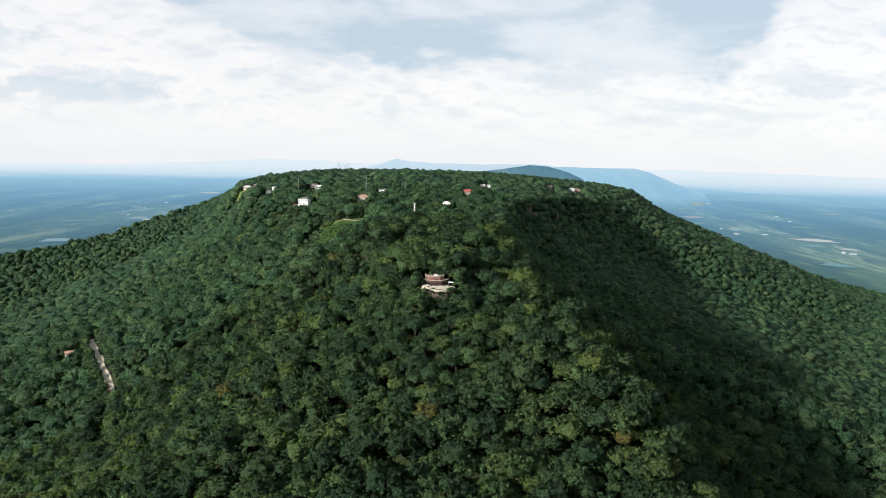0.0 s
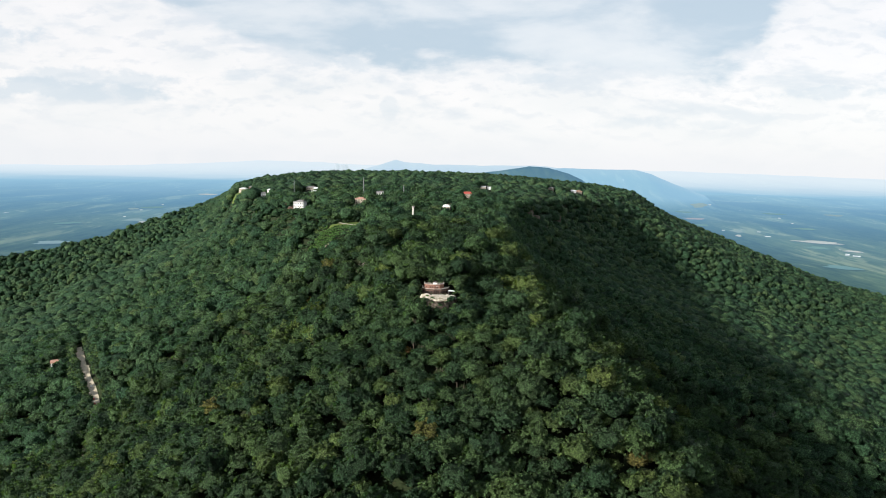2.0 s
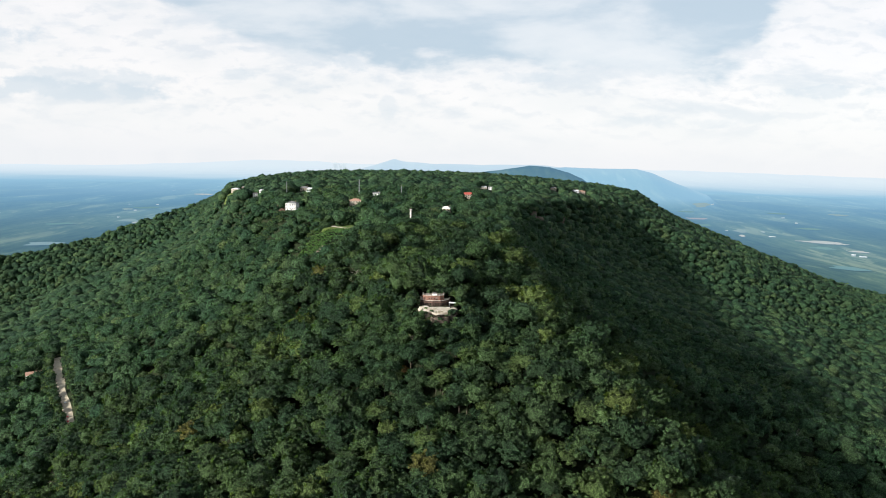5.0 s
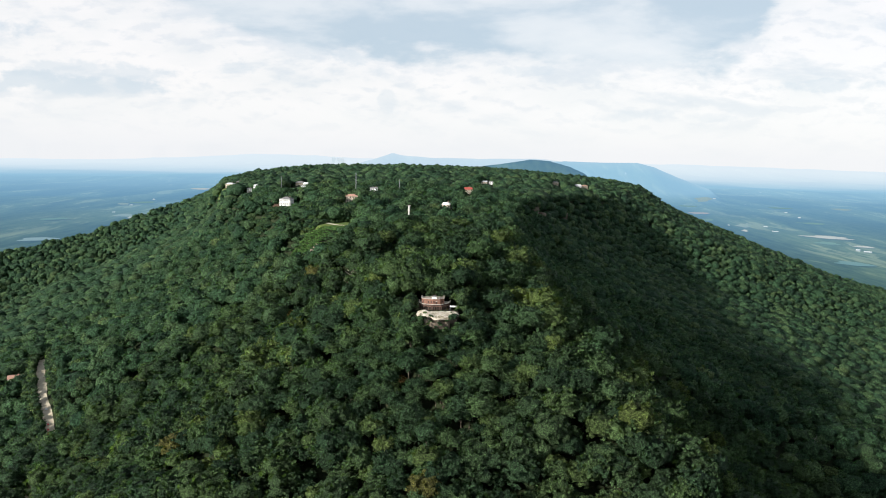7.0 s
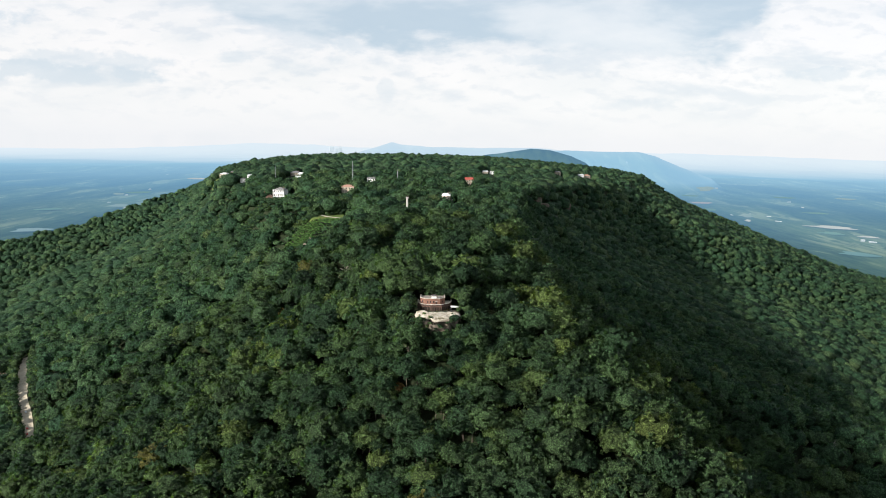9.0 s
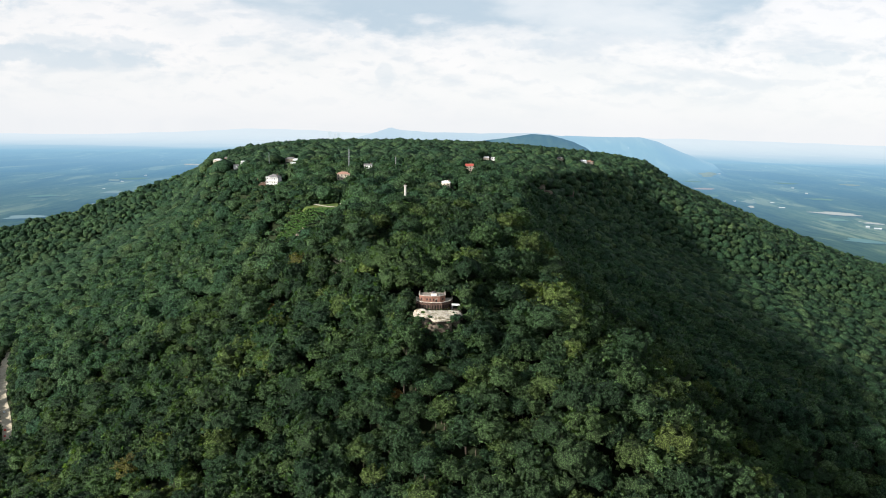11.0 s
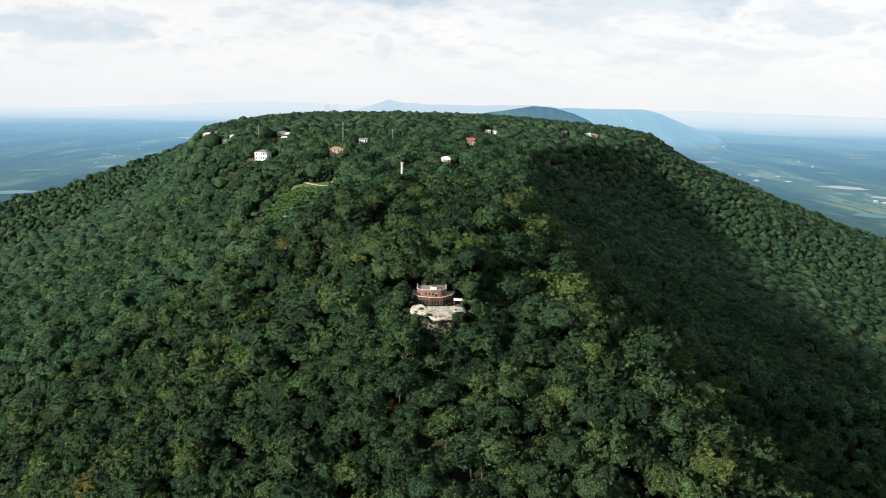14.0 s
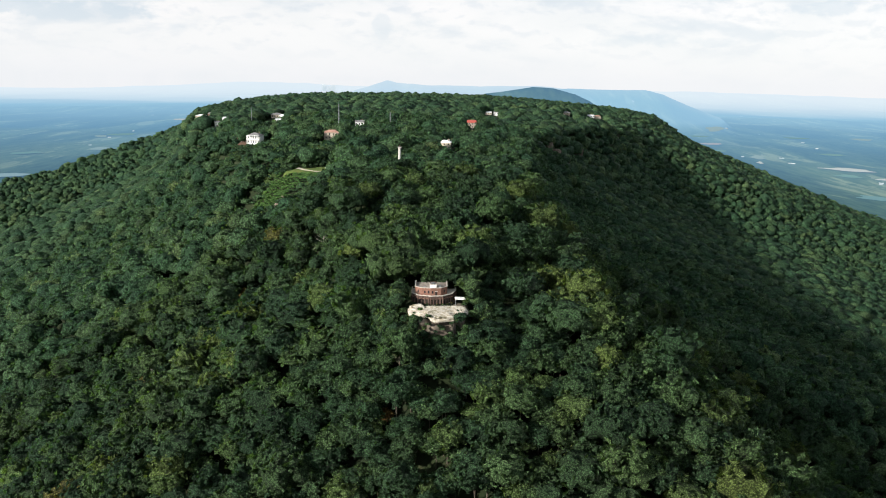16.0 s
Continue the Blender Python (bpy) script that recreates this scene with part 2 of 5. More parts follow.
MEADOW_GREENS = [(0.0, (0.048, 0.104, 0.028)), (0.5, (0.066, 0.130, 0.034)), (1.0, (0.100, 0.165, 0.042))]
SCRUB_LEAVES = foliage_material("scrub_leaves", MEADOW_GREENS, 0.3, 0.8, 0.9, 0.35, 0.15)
EARTH, FAR = ground_material(), far_country_material()
BARK = mottled("bark", (0.10, 0.085, 0.065), (0.06, 0.05, 0.04), 0.5, 0.9, 0.1, 0.04)
DEAD_WOOD = mottled("weathered_wood", (0.34, 0.31, 0.27), (0.25, 0.225, 0.195), 0.6, 0.9, 0.1, 0.03)
BRICK = mottled("reddish_stone", (0.25, 0.125, 0.088), (0.17, 0.092, 0.068), 1.2, 0.85, 0.2, 0.03, 0, (0.17, 0.11, 0.085))
DARK_STONE = mottled("dark_stone", (0.105, 0.066, 0.052), (0.07, 0.048, 0.039), 1.2, 0.85, 0.2, 0.03, 0, (0.085, 0.062, 0.05))
COPING = mottled("pale_coping", (0.56, 0.51, 0.45), (0.43, 0.385, 0.335), 1.3, 0.8, 0.25, 0.03, 0, (0.25, 0.21, 0.175))
DECK = mottled("worn_roof_deck", (0.22, 0.185, 0.155), (0.30, 0.26, 0.22), 1.4, 0.9, 0.15, 0.02, 0, (0.40, 0.36, 0.31))
ROCK = mottled("pale_sandstone", (0.60, 0.55, 0.47), (0.36, 0.305, 0.225), 1.5, 0.9, 0.15, 0.5, 0, (0.185, 0.165, 0.085))
BOULDER = mottled("buff_sandstone", (0.40, 0.34, 0.275), (0.27, 0.225, 0.175), 0.9, 0.9, 0.15, 0.3, 0, (0.16, 0.14, 0.10))
# same rock as the slabs, with shade and staining of the sides in its colour
CLIFF = mottled("darkened_sandstone", (0.19, 0.155, 0.12), (0.12, 0.10, 0.078), 3.0, 0.9, 0.15, 0.4, 0, (0.07, 0.075, 0.05))
WHITE = mottled("white_paint", (0.80, 0.79, 0.77), (0.72, 0.71, 0.69), 2.0, 0.55, 0.3, 0.005)
GREY_ROOF = mottled("grey_shingle", (0.21, 0.205, 0.20), (0.15, 0.148, 0.145), 1.5, 0.85, 0.2, 0.02)
RED_ROOF = mottled("red_roof", (0.42, 0.10, 0.075), (0.34, 0.08, 0.06), 1.5, 0.7, 0.25, 0.02)
PINK_ROOF = mottled("clay_roof", (0.46, 0.27, 0.20), (0.38, 0.22, 0.165), 1.5, 0.8, 0.2, 0.02)
TAN_WALL = mottled("tan_wall", (0.50, 0.43, 0.34), (0.42, 0.36, 0.28), 2.0, 0.8, 0.2, 0.01)
BROWN_WALL = mottled("brown_wall", (0.20, 0.13, 0.095), (0.15, 0.10, 0.075), 2.0, 0.8, 0.2, 0.01)
METAL = mottled("galvanised_steel", (0.34, 0.35, 0.36), (0.26, 0.27, 0.28), 0.8, 0.45, 0.5, 0.003, 0.7)
PALE_METAL = mottled("pale_metal_roof", (0.66, 0.66, 0.66), (0.58, 0.58, 0.585), 2.0, 0.5, 0.4, 0.005)
GRANITE = mottled("pale_granite", (0.47, 0.445, 0.405), (0.40, 0.375, 0.345), 2.5, 0.75, 0.25, 0.01, 0, (0.40, 0.385, 0.36))
GRAVEL = mottled("pale_gravel", (0.60, 0.52, 0.40), (0.50, 0.425, 0.32), 3.0, 0.95, 0.1, 0.06, 0, (0.33, 0.27, 0.20))
PATH_STONE = mottled("pale_paving", (0.55, 0.49, 0.39), (0.47, 0.42, 0.335), 2.0, 0.9, 0.15, 0.02)
GRASS = mottled("mown_grass", (0.10, 0.135, 0.035), (0.075, 0.115, 0.03), 5.0, 0.9, 0.1, 0.05, 0, (0.15, 0.15, 0.05))
RUBBER = mottled("tyre_rubber", (0.02, 0.02, 0.02), (0.026, 0.026, 0.026), 0.3, 0.8, 0.2, 0.003)
CAR_RED = mottled("red_car_paint", (0.60, 0.04, 0.03), (0.55, 0.036, 0.028), 1.0, 0.3, 0.5, 0.0)
CAR_WHITE = mottled("white_car_paint", (0.78, 0.78, 0.78), (0.74, 0.74, 0.74), 1.0, 0.3, 0.5, 0.0)
n_, s_, GLASS = material("dark_window", 0.08, 0.6)
s_.inputs["Base Color"].default_value = (0.018, 0.022, 0.026, 1)
# near-black colour stands in for the shade inside openings
n_, s_, INNER_SHADE = material("shaded_interior", 0.9, 0.1)
s_.inputs["Base Color"].default_value = (0.03, 0.026, 0.022, 1)

# ---- the lie of the land ----
def lattice(ix, iy, seed):
    v = np.sin(ix * 127.1 + iy * 311.7 + seed * 74.7) * 43758.5453
    return v - np.floor(v)


def waves(x, y, size, seed=0, octaves=3):
    """Smooth noise of about -1 to 1, with features of the given size in metres."""
    total, weight = 0.0, 1.0
    for k in range(octaves):
        u, v = x / size, y / size
        iu, iv = np.floor(u), np.floor(v)
        fu, fv = u - iu, v - iv
        fu, fv = fu * fu * (3 - 2 * fu), fv * fv * (3 - 2 * fv)
        a = lattice(iu, iv, seed + k) * (1 - fu) + lattice(iu + 1, iv, seed + k) * fu
        b = lattice(iu, iv + 1, seed + k) * (1 - fu) + lattice(iu + 1, iv + 1, seed + k) * fu
        total = total + weight * (2 * (a * (1 - fv) + b * fv) - 1)
        size, weight = size / 2.1, weight * 0.5
    return total / 1.75


# the brow of the plateau, in plan
BROW = [(-13, -2), (-3, -17), (12, -15), (18, 4), (30, 60), (62, 160), (85, 260), (105, 420), (140, 600), (215, 800), (320, 1000), (430, 1220), (562, 1480),
        (680, 1780), (760, 2300), (-640, 2300), (-630, 1800), (-580, 1500), (-520, 1180), (-395, 850), (-262, 545), (-170, 350), (-132, 300), (-80, 200), (-38, 90), (-18, 30)]
SPINE_Y = [-60, 0, 30, 60, 110, 170, 225, 320, 420, 700, 1000, 1300, 1700, 2400]
SPINE_Z = [0, 1, 2, 3, 9, 22, 33, 40, 45, 54, 59, 60, 57, 48]
# levelled sites on the plateau: x, y, width, height
MOUNDS = [(-216, 527, 40, -3), (-246, 785, 36, 9), (-450, 1048, 42, 7), (-334, 770, 34, 8), (53, 636, 30, 8), (14, 386, 28, 8), (105, 925, 36, 9),
          (380, 1305, 46, 9), (290, 1180, 36, 9), (-112, 445, 32, 8), (-93, 570, 24, 7), (-236, 976, 26, 7), (-222, 700, 24, 7)]
VALLEY = -330.0
EYE = (0.0, -470.0, 114.0)


def brow_distance(x, y):
    """Metres outside the brow; negative inside it."""
    best = np.full(np.shape(x), 1e9)
    inside = np.zeros(np.shape(x), bool)
    for (ax, ay), (bx, by) in zip(BROW, BROW[1:] + BROW[:1]):
        dx, dy = bx - ax, by - ay
        t = np.clip(((x - ax) * dx + (y - ay) * dy) / (dx * dx + dy * dy), 0, 1)
        best = np.minimum(best, np.hypot(x - ax - t * dx, y - ay - t * dy))
        if dy != 0:
            inside ^= ((ay > y) != (by > y)) & (x < dx * (y - ay) / dy + ax)
    return np.where(inside, -best, best)


def ridge_along(x, y, a, b, width):
    """1 on the line from a to b, falling off to the sides and past its ends."""
    dx, dy = b[0] - a[0], b[1] - a[1]
    t = np.clip(((x - a[0]) * dx + (y - a[1]) * dy) / (dx * dx + dy * dy), 0, 1)
    return np.exp(-((x - a[0] - t * dx) ** 2 + (y - a[1] - t * dy) ** 2) / width ** 2)


def land(x, y):
    """Height of the ground."""
    x, y = np.asarray(x, float), np.asarray(y, float)
    d = brow_distance(x, y) + 10 * waves(x, y, 130, 3, 2) * np.clip(np.abs(x) / 60, 0, 1)
    top = np.interp(y, SPINE_Y, SPINE_Z)
    rim = np.clip((y - 150) / 900, 0, 1) * 40
    inside = top - rim * np.exp(np.minimum(d, 0) / 150)
    # the plateau tilts down to its far right rim
    inside = inside - 16 * np.clip((y - 800) / 500, 0, 1) * np.clip((x - 100) / 420, 0, 1)
    out = np.maximum(d, 0)
    right = 1 / (1 + np.exp(-(x - 40) / 60))
    left_drop = 0.12 * out + 0.68 * 440 * (1 - np.exp(-out / 480))
    steep = np.clip((y - 150) / 330, 0, 1)
    left_drop = left_drop * (1 - steep) + steep * (0.43 * out + 72 * (1 - np.exp(-out / 50)))
    shelf = np.clip((y - 1150) / 300, 0, 1)
    left_drop = left_drop * (1 - shelf) + shelf * (0.225 * out + 0.45 * 280 * (1 - np.exp(-out / 280)))
    # the right side: a wooded scarp, then a long gentler bowl
    scarp = np.clip((y - 70) / 300, 0, 1)
    scarp = scarp * scarp * (3 - 2 * scarp)
    right_drop = scarp * (0.35 * out + 120 * (1 - np.exp(-out / 68))) + (1 - scarp) * 290 * (1 - np.exp(-out / 390))
    bench = np.clip((y - 1050) / 300, 0, 1)
    bench = bench * bench * (3 - 2 * bench)
    right_drop = right_drop * (1 - bench) + bench * (0.38 * out + 36 * (1 - np.exp(-out / 110)))
    z = inside - left_drop * (1 - right) - right * right_drop
    # spur running down to the near right, hollow on the near left
    ax, ay, bx, by = 67, 150, 164, -120
    along_ = np.clip(((x - ax) * (bx - ax) + (y - ay) * (by - ay)) / ((bx - ax) ** 2 + (by - ay) ** 2), 0, 1)
    off = ((x - ax) * (ay - by) + (y - ay) * (bx - ax)) / math.hypot(bx - ax, by - ay)  # to the right of the crest
    end = np.hypot(x - ax - along_ * (bx - ax), y - ay - along_ * (by - ay))
    spur = np.exp(-end ** 2 / np.where(off > 0, 42.0, 80.0) ** 2)
    z = z + (14 + 20 * along_) * spur * np.clip(out / 50, 0, 1)
    z = z - 38 * np.clip(off / 75, 0, 1) * np.clip((190 - y) / 120, 0, 1) * np.clip(out / 50, 0, 1)
    z = z - 20 * ridge_along(x, y, (-60, -60), (-160, -260), 60) * np.clip(out / 60, 0, 1)
    # sheer rock below the point
    z = z - 9 * (1 - np.exp(-np.maximum(out - 1, 0) / 3.5)) * np.exp(-np.maximum(np.hypot(x - 2, y + 4) - 26, 0) ** 2 / 30 ** 2)
    for cx, cy, wide, high in MOUNDS:
        z = z + high * np.exp(-((x - cx) ** 2 + (y - cy) ** 2) / wide ** 2)
    # beyond the left flank: a hollow, then a long spur running down to the plain
    hollow = ridge_along(x, y, (-660, 1300), (-1500, 1080), 120) * np.clip((-x - 560) / 160, 0, 1)
    z = z - 60 * hollow
    back = np.interp(-x, [560, 720, 980, 1330, 1900, 2300], [10, -42, -140, -216, -300, -330])
    crest_y = np.interp(-x, [560, 720, 980, 1330, 1900], [1600, 1570, 1490, 1440, 1380])
    fall = np.where(y < crest_y, 0.62, 0.4) * np.abs(y - crest_y)
    z = np.where(x < -560, np.maximum(z, back - fall), z)
    # gully lines down the flanks
    z = z + np.clip(out / 120, 0, 1) * ((14 - 6 * right) * waves(x + 0.3 * y, y * 1.2, 190, 11, 3)) + np.clip(-d / 60, 0, 1) * 2.5 * waves(x, y, 120, 5, 2)
    floor = VALLEY + 14 * waves(x, y, 500, 21, 2)
    return np.where(z > floor + 40, z, floor + 40 * np.exp(np.clip((z - floor - 40) / 40, -30, 0)))


def far_reach(r):
    """True distance that stands at r metres: the far country is drawn in towards us."""
    return np.where(r < 2200, r, 2200 - 6000 * np.log(np.maximum(1 - (r - 2200) / 2650, 1e-4)))


def grid_mesh(name, xs, ys, height):
    gx, gy = np.meshgrid(xs, ys)
    z = height(gx, gy)
    return sheet_mesh(name, gx, gy, z)


def sheet_mesh(name, gx, gy, gz):
    rows, cols = gx.shape
    co = np.stack([gx, gy, gz], -1).reshape(-1, 3)
    i = (np.arange(rows - 1)[:, None] * cols + np.arange(cols - 1)[None, :]).reshape(-1)
    faces = np.stack([i, i + 1, i + cols + 1, i + cols], -1)
    return raw_mesh(name, co, faces, True)


def raw_mesh(name, co, faces, smooth=False, tint=None):
    """A mesh from arrays of vertices and of faces that all have the same number of corners."""
    me = bpy.data.meshes.new(name)
    n = faces.shape[1]
    me.vertices.add(len(co))
    me.vertices.foreach_set("co", np.ascontiguousarray(co, np.float32).ravel())
    me.loops.add(faces.size)
    me.loops.foreach_set("vertex_index", np.ascontiguousarray(faces, np.int32).ravel())
    me.polygons.add(len(faces))
    me.polygons.foreach_set("loop_start", np.arange(0, faces.size, n, dtype=np.int32))
    me.polygons.foreach_set("use_smooth", np.full(len(faces), smooth))
    if tint is not None:
        at = me.attributes.new("tint", "FLOAT", "POINT")
        at.data.foreach_set("value", np.ascontiguousarray(tint, np.float32))
    me.update(calc_edges=True)
    return me

# ---- ground ----
def part(name, bm, mat, parent=None, label="", at=None):
    """Link a bmesh as one mesh object, under a thing or a part."""
    me = bpy.data.meshes.new(name)
    bm.to_mesh(me)
    bm.free()
    me.materials.append(mat)
    ob = new(name, me)
    if parent is not None:
        ob.parent = parent
    if at is not None:
        ob.matrix_basis = at
    return tagged(ob, label) if label else ob


ground = new("ground", grid_mesh("ground", np.linspace(-2300, 2300, 250), np.linspace(-2300, 2380, 250), land))
ground.data.materials.append(EARTH)
tagged(ground, "wooded mountain ground of dark leaf litter and soil", "ground", kind="structure")

# far valley and ridges, drawn in towards the viewer so that the sheet ends on the horizon
turn = np.radians(np.concatenate([np.linspace(-180, -46, 40)[:-1], np.linspace(-46, 46, 420), np.linspace(46, 180, 40)[1:]]))
span = np.concatenate([np.linspace(2150, 2300, 5)[:-1], 2200 + 2650 * (1 - np.exp(-np.linspace(100, 27000, 130) / 6000))])
ga, gr = np.meshgrid(turn, span)
gR = far_reach(gr)
tx, ty = EYE[0] + gR * np.sin(ga), EYE[1] + gR * np.cos(ga)


dip = 554.0
gz = EYE[2] - dip * gr / gR
gz = gz + gr / gR * 30 * waves(tx, ty, 1500, 31, 4) * np.clip((gR - 1800) / 1500, 0, 1)
hills = np.abs(waves(tx + 3000, ty, 5200, 41, 3))
gz = gz + gr / gR * 55 * np.clip(1 - 1.6 * hills, 0, 1) * np.clip((gR - 5000) / 5000, 0, 1)
clearer = 0.0
bearing = np.degrees(ga)
# far ridges: distance and depth, how much painted haze to take off, and the skyline as bearing and height in degrees
for mid, deep, haze_cut, line in [
        (4780, 45, 0.0, [(-60, -1.0), (-46, -1.1), (-32, -1.08), (-25, -0.95), (-19, -0.68), (-14.3, -0.36), (-9.8, -0.42), (-6, -0.58), (0, -0.6), (17, -0.52), (25.5, -0.56), (33, -0.7), (46, -0.9), (60, -1.0)]),
        (4620, 60, -0.02, [(-8, -3.0), (-6.2, -0.95), (-5.2, -0.66), (-4.3, -0.32), (-3.5, -0.06), (-2.8, -0.26), (-0.5, -0.40), (3.7, -0.44), (8.3, -0.30), (10.5, -0.5), (13, -2.0), (15, -4.0)]),
        (4150, 130, -0.13, [(3, -3.0), (6, -1.4), (9, -0.6), (10.6, -0.45), (13.5, -0.50), (16.4, -0.48), (17.7, -0.80), (19.4, -1.5), (21.9, -2.4), (24, -4.0)]),
        (3350, 170, -0.02, [(1, -4.0), (3.0, -1.6), (4.1, -0.98), (6.0, -0.68), (7.8, -0.38), (9.5, -0.46), (11.1, -0.85), (12.3, -1.4), (13.4, -2.4), (14.8, -5.0)])]:
    top = np.interp(bearing, [q[0] for q in line], [q[1] for q in line], left=-9.0, right=-9.0) + 0.05 * waves(bearing * 40, gr, 55, 61, 4)
    shape = np.exp(-np.abs((gr - mid) / deep) ** 1.6)
    lift = shape * np.maximum(EYE[2] + gr * np.tan(np.radians(top)) - gz, 0)
    gz = gz + lift
    clearer = clearer + haze_cut * np.clip(lift / 25, 0, 1)
gx_, gy_ = EYE[0] + gr * np.sin(ga), EYE[1] + gr * np.cos(ga)
gz = np.where(gr < 2250, np.minimum(gz, VALLEY - 30), gz)
far_sheet = sheet_mesh("backdrop", gx_, gy_, gz)
at_ = far_sheet.attributes.new("plan", "FLOAT_VECTOR", "POINT")
at_.data.foreach_set("vector", np.stack([tx, ty, 0 * tx], -1).astype(np.float32).ravel())
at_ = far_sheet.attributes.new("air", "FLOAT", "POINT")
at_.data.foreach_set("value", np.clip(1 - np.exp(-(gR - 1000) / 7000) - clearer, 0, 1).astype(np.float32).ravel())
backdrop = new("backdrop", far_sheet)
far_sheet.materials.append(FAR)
tagged(backdrop, "hazy blue valley of woods and fields with far ridges", "valley", kind="structure")

# ---- forest ----
def ico(divide):
    bm = bmesh.new()
    bmesh.ops.create_icosphere(bm, subdivisions=divide, radius=1.0)
    co = np.array([v.co[:] for v in bm.verts])
    fa = np.array([[v.index for v in f.verts] for f in bm.faces])
    bm.free()
    return co, fa


def crown(rng, lobes, tufts, tuft, core=2, stray=0.4, ragged=0.12, least=0.42):
    """A crown 2 wide and about 2 high round its middle: a lobed, knobbly body with many small leaf clumps lying on its lobes. Verts, triangles and the way each vertex faces."""
    mids, sizes = [], []
    for k in range(lobes):
        a = k * 2.4 + 0.9 * rng.random()
        h = -0.30 + 1.2 * (k + 0.5) / lobes
        out = 0.60 * math.sqrt(max(0.04, 1 - max(h, 0) ** 2)) * (0.7 + 0.5 * rng.random())
        mids.append((out * math.cos(a), out * math.sin(a), h * 0.66))
        sizes.append((0.86 + 0.55 * rng.random()) * 1.02 / math.sqrt(lobes))
    mids, sizes = np.array(mids), np.array(sizes)
    co, fa = ico(core)
    # push the body out to where its direction leaves the lobes
    dot = co @ mids.T
    inside = sizes[None] ** 2 - ((mids ** 2).sum(1)[None] - dot ** 2)
    reach = np.where(inside > 0, dot + np.sqrt(np.maximum(inside, 0)), 0.42).max(1)
    co = co * (np.maximum(reach, least) * 0.90 * (1 - ragged / 2 + ragged * rng.random(len(co))))[:, None]
    # the underside of the body stays out of sight
    keep = co[fa].mean(1)[:, 2] > -0.38
    used = np.unique(fa[keep])
    place_of = np.zeros(len(co), int)
    place_of[used] = np.arange(len(used))
    co, dot, fa = co[used], dot[used], place_of[fa[keep]]
    near = np.argmax(dot - (mids ** 2).sum(1)[None] / 2, 1)
    verts, tris, count = [co], [fa], len(co)
    faces_to = [0.55 * (co - mids[near]) / sizes[near][:, None] + 0.75 * co]
    for mid, size in zip(mids, sizes):
        for _ in range(tufts):
            n = rng.normal(size=3) * (1, 1, 0.9) + mid * 0.8 + (0, 0, 0.45)
            n /= np.linalg.norm(n)
            p = mid + n * size * (0.90 + 0.22 * rng.random())
            n = n + stray * rng.normal(size=3)
            n /= np.linalg.norm(n)
            u = np.cross(n, (0.3, 0.5, 0.8))
            u /= np.linalg.norm(u)
            v = np.cross(n, u)
            s, r = tuft * (0.6 + 0.8 * rng.random()), rng.random() * 6.28
            ring = [p + s * (math.cos(r + q) * u + math.sin(r + q) * v) * (0.7 + 0.6 * rng.random()) - n * s * (0.4 if q % 3.2 > 1.5 else -0.15) for q in (0, 1.57, 3.14, 4.71)]
            verts.append(np.array(ring))
            ring = verts[-1]
            faces_to.append(0.4 * (ring - mid) / size + 0.55 * ring + 0.7 * n)
            tris.append(np.array([[0, 1, 2], [0, 2, 3]]) + count)
            count += 4
    faces_to, verts = np.concatenate(faces_to), np.concatenate(verts)
    verts = verts * (1.02 / np.percentile(np.hypot(verts[:, 0], verts[:, 1]), 93), 1.02 / np.percentile(np.hypot(verts[:, 0], verts[:, 1]), 93), 1.0)
    return verts, np.concatenate(tris), faces_to / np.linalg.norm(faces_to, axis=1)[:, None]


def spread(x0, x1, y0, y1, gap, rng):
    """Jittered rows of places."""
    x, y = np.meshgrid(np.arange(x0, x1, gap), np.arange(y0, y1, gap * 0.9))
    x = x + np.where(np.arange(x.shape[0])[:, None] % 2, gap / 2, 0)
    x, y = x + rng.uniform(-0.42, 0.42, x.shape) * gap, y + rng.uniform(-0.42, 0.42, x.shape) * gap
    return x.ravel(), y.ravel()


def open_ground(x, y):
    """Where no tree stands."""
    free = ((x - 2) / 15) ** 2 + ((y - 0) / 19) ** 2 < 1
    for cx, cy, rx, ry in CLEARINGS:
        free |= ((x - cx) / (rx + 2.0)) ** 2 + ((y - cy + 3) / (ry + 5.0)) ** 2 < 1
    return free | (road_distance(x, y) < np.where(y > 92, 15.5, 8.0))


ROAD = [(-505, 385), (-494, 362), (-472, 322), (-452, 284), (-424, 238), (-396, 190), (-376, 163), (-360, 138), (-343, 110), (-336, 82), (-333, 55), (-320, 28), (-305, 5)]


def road_distance(x, y):
    best = np.full(np.shape(x), 1e9)
    for (ax, ay), (bx, by) in zip(ROAD, ROAD[1:]):
        dx, dy = bx - ax, by - ay
        t = np.clip(((x - ax) * dx + (y - ay) * dy) / (dx * dx + dy * dy), 0, 1)
        best = np.minimum(best, np.hypot(x - ax - t * dx, y - ay - t * dy))
    return best


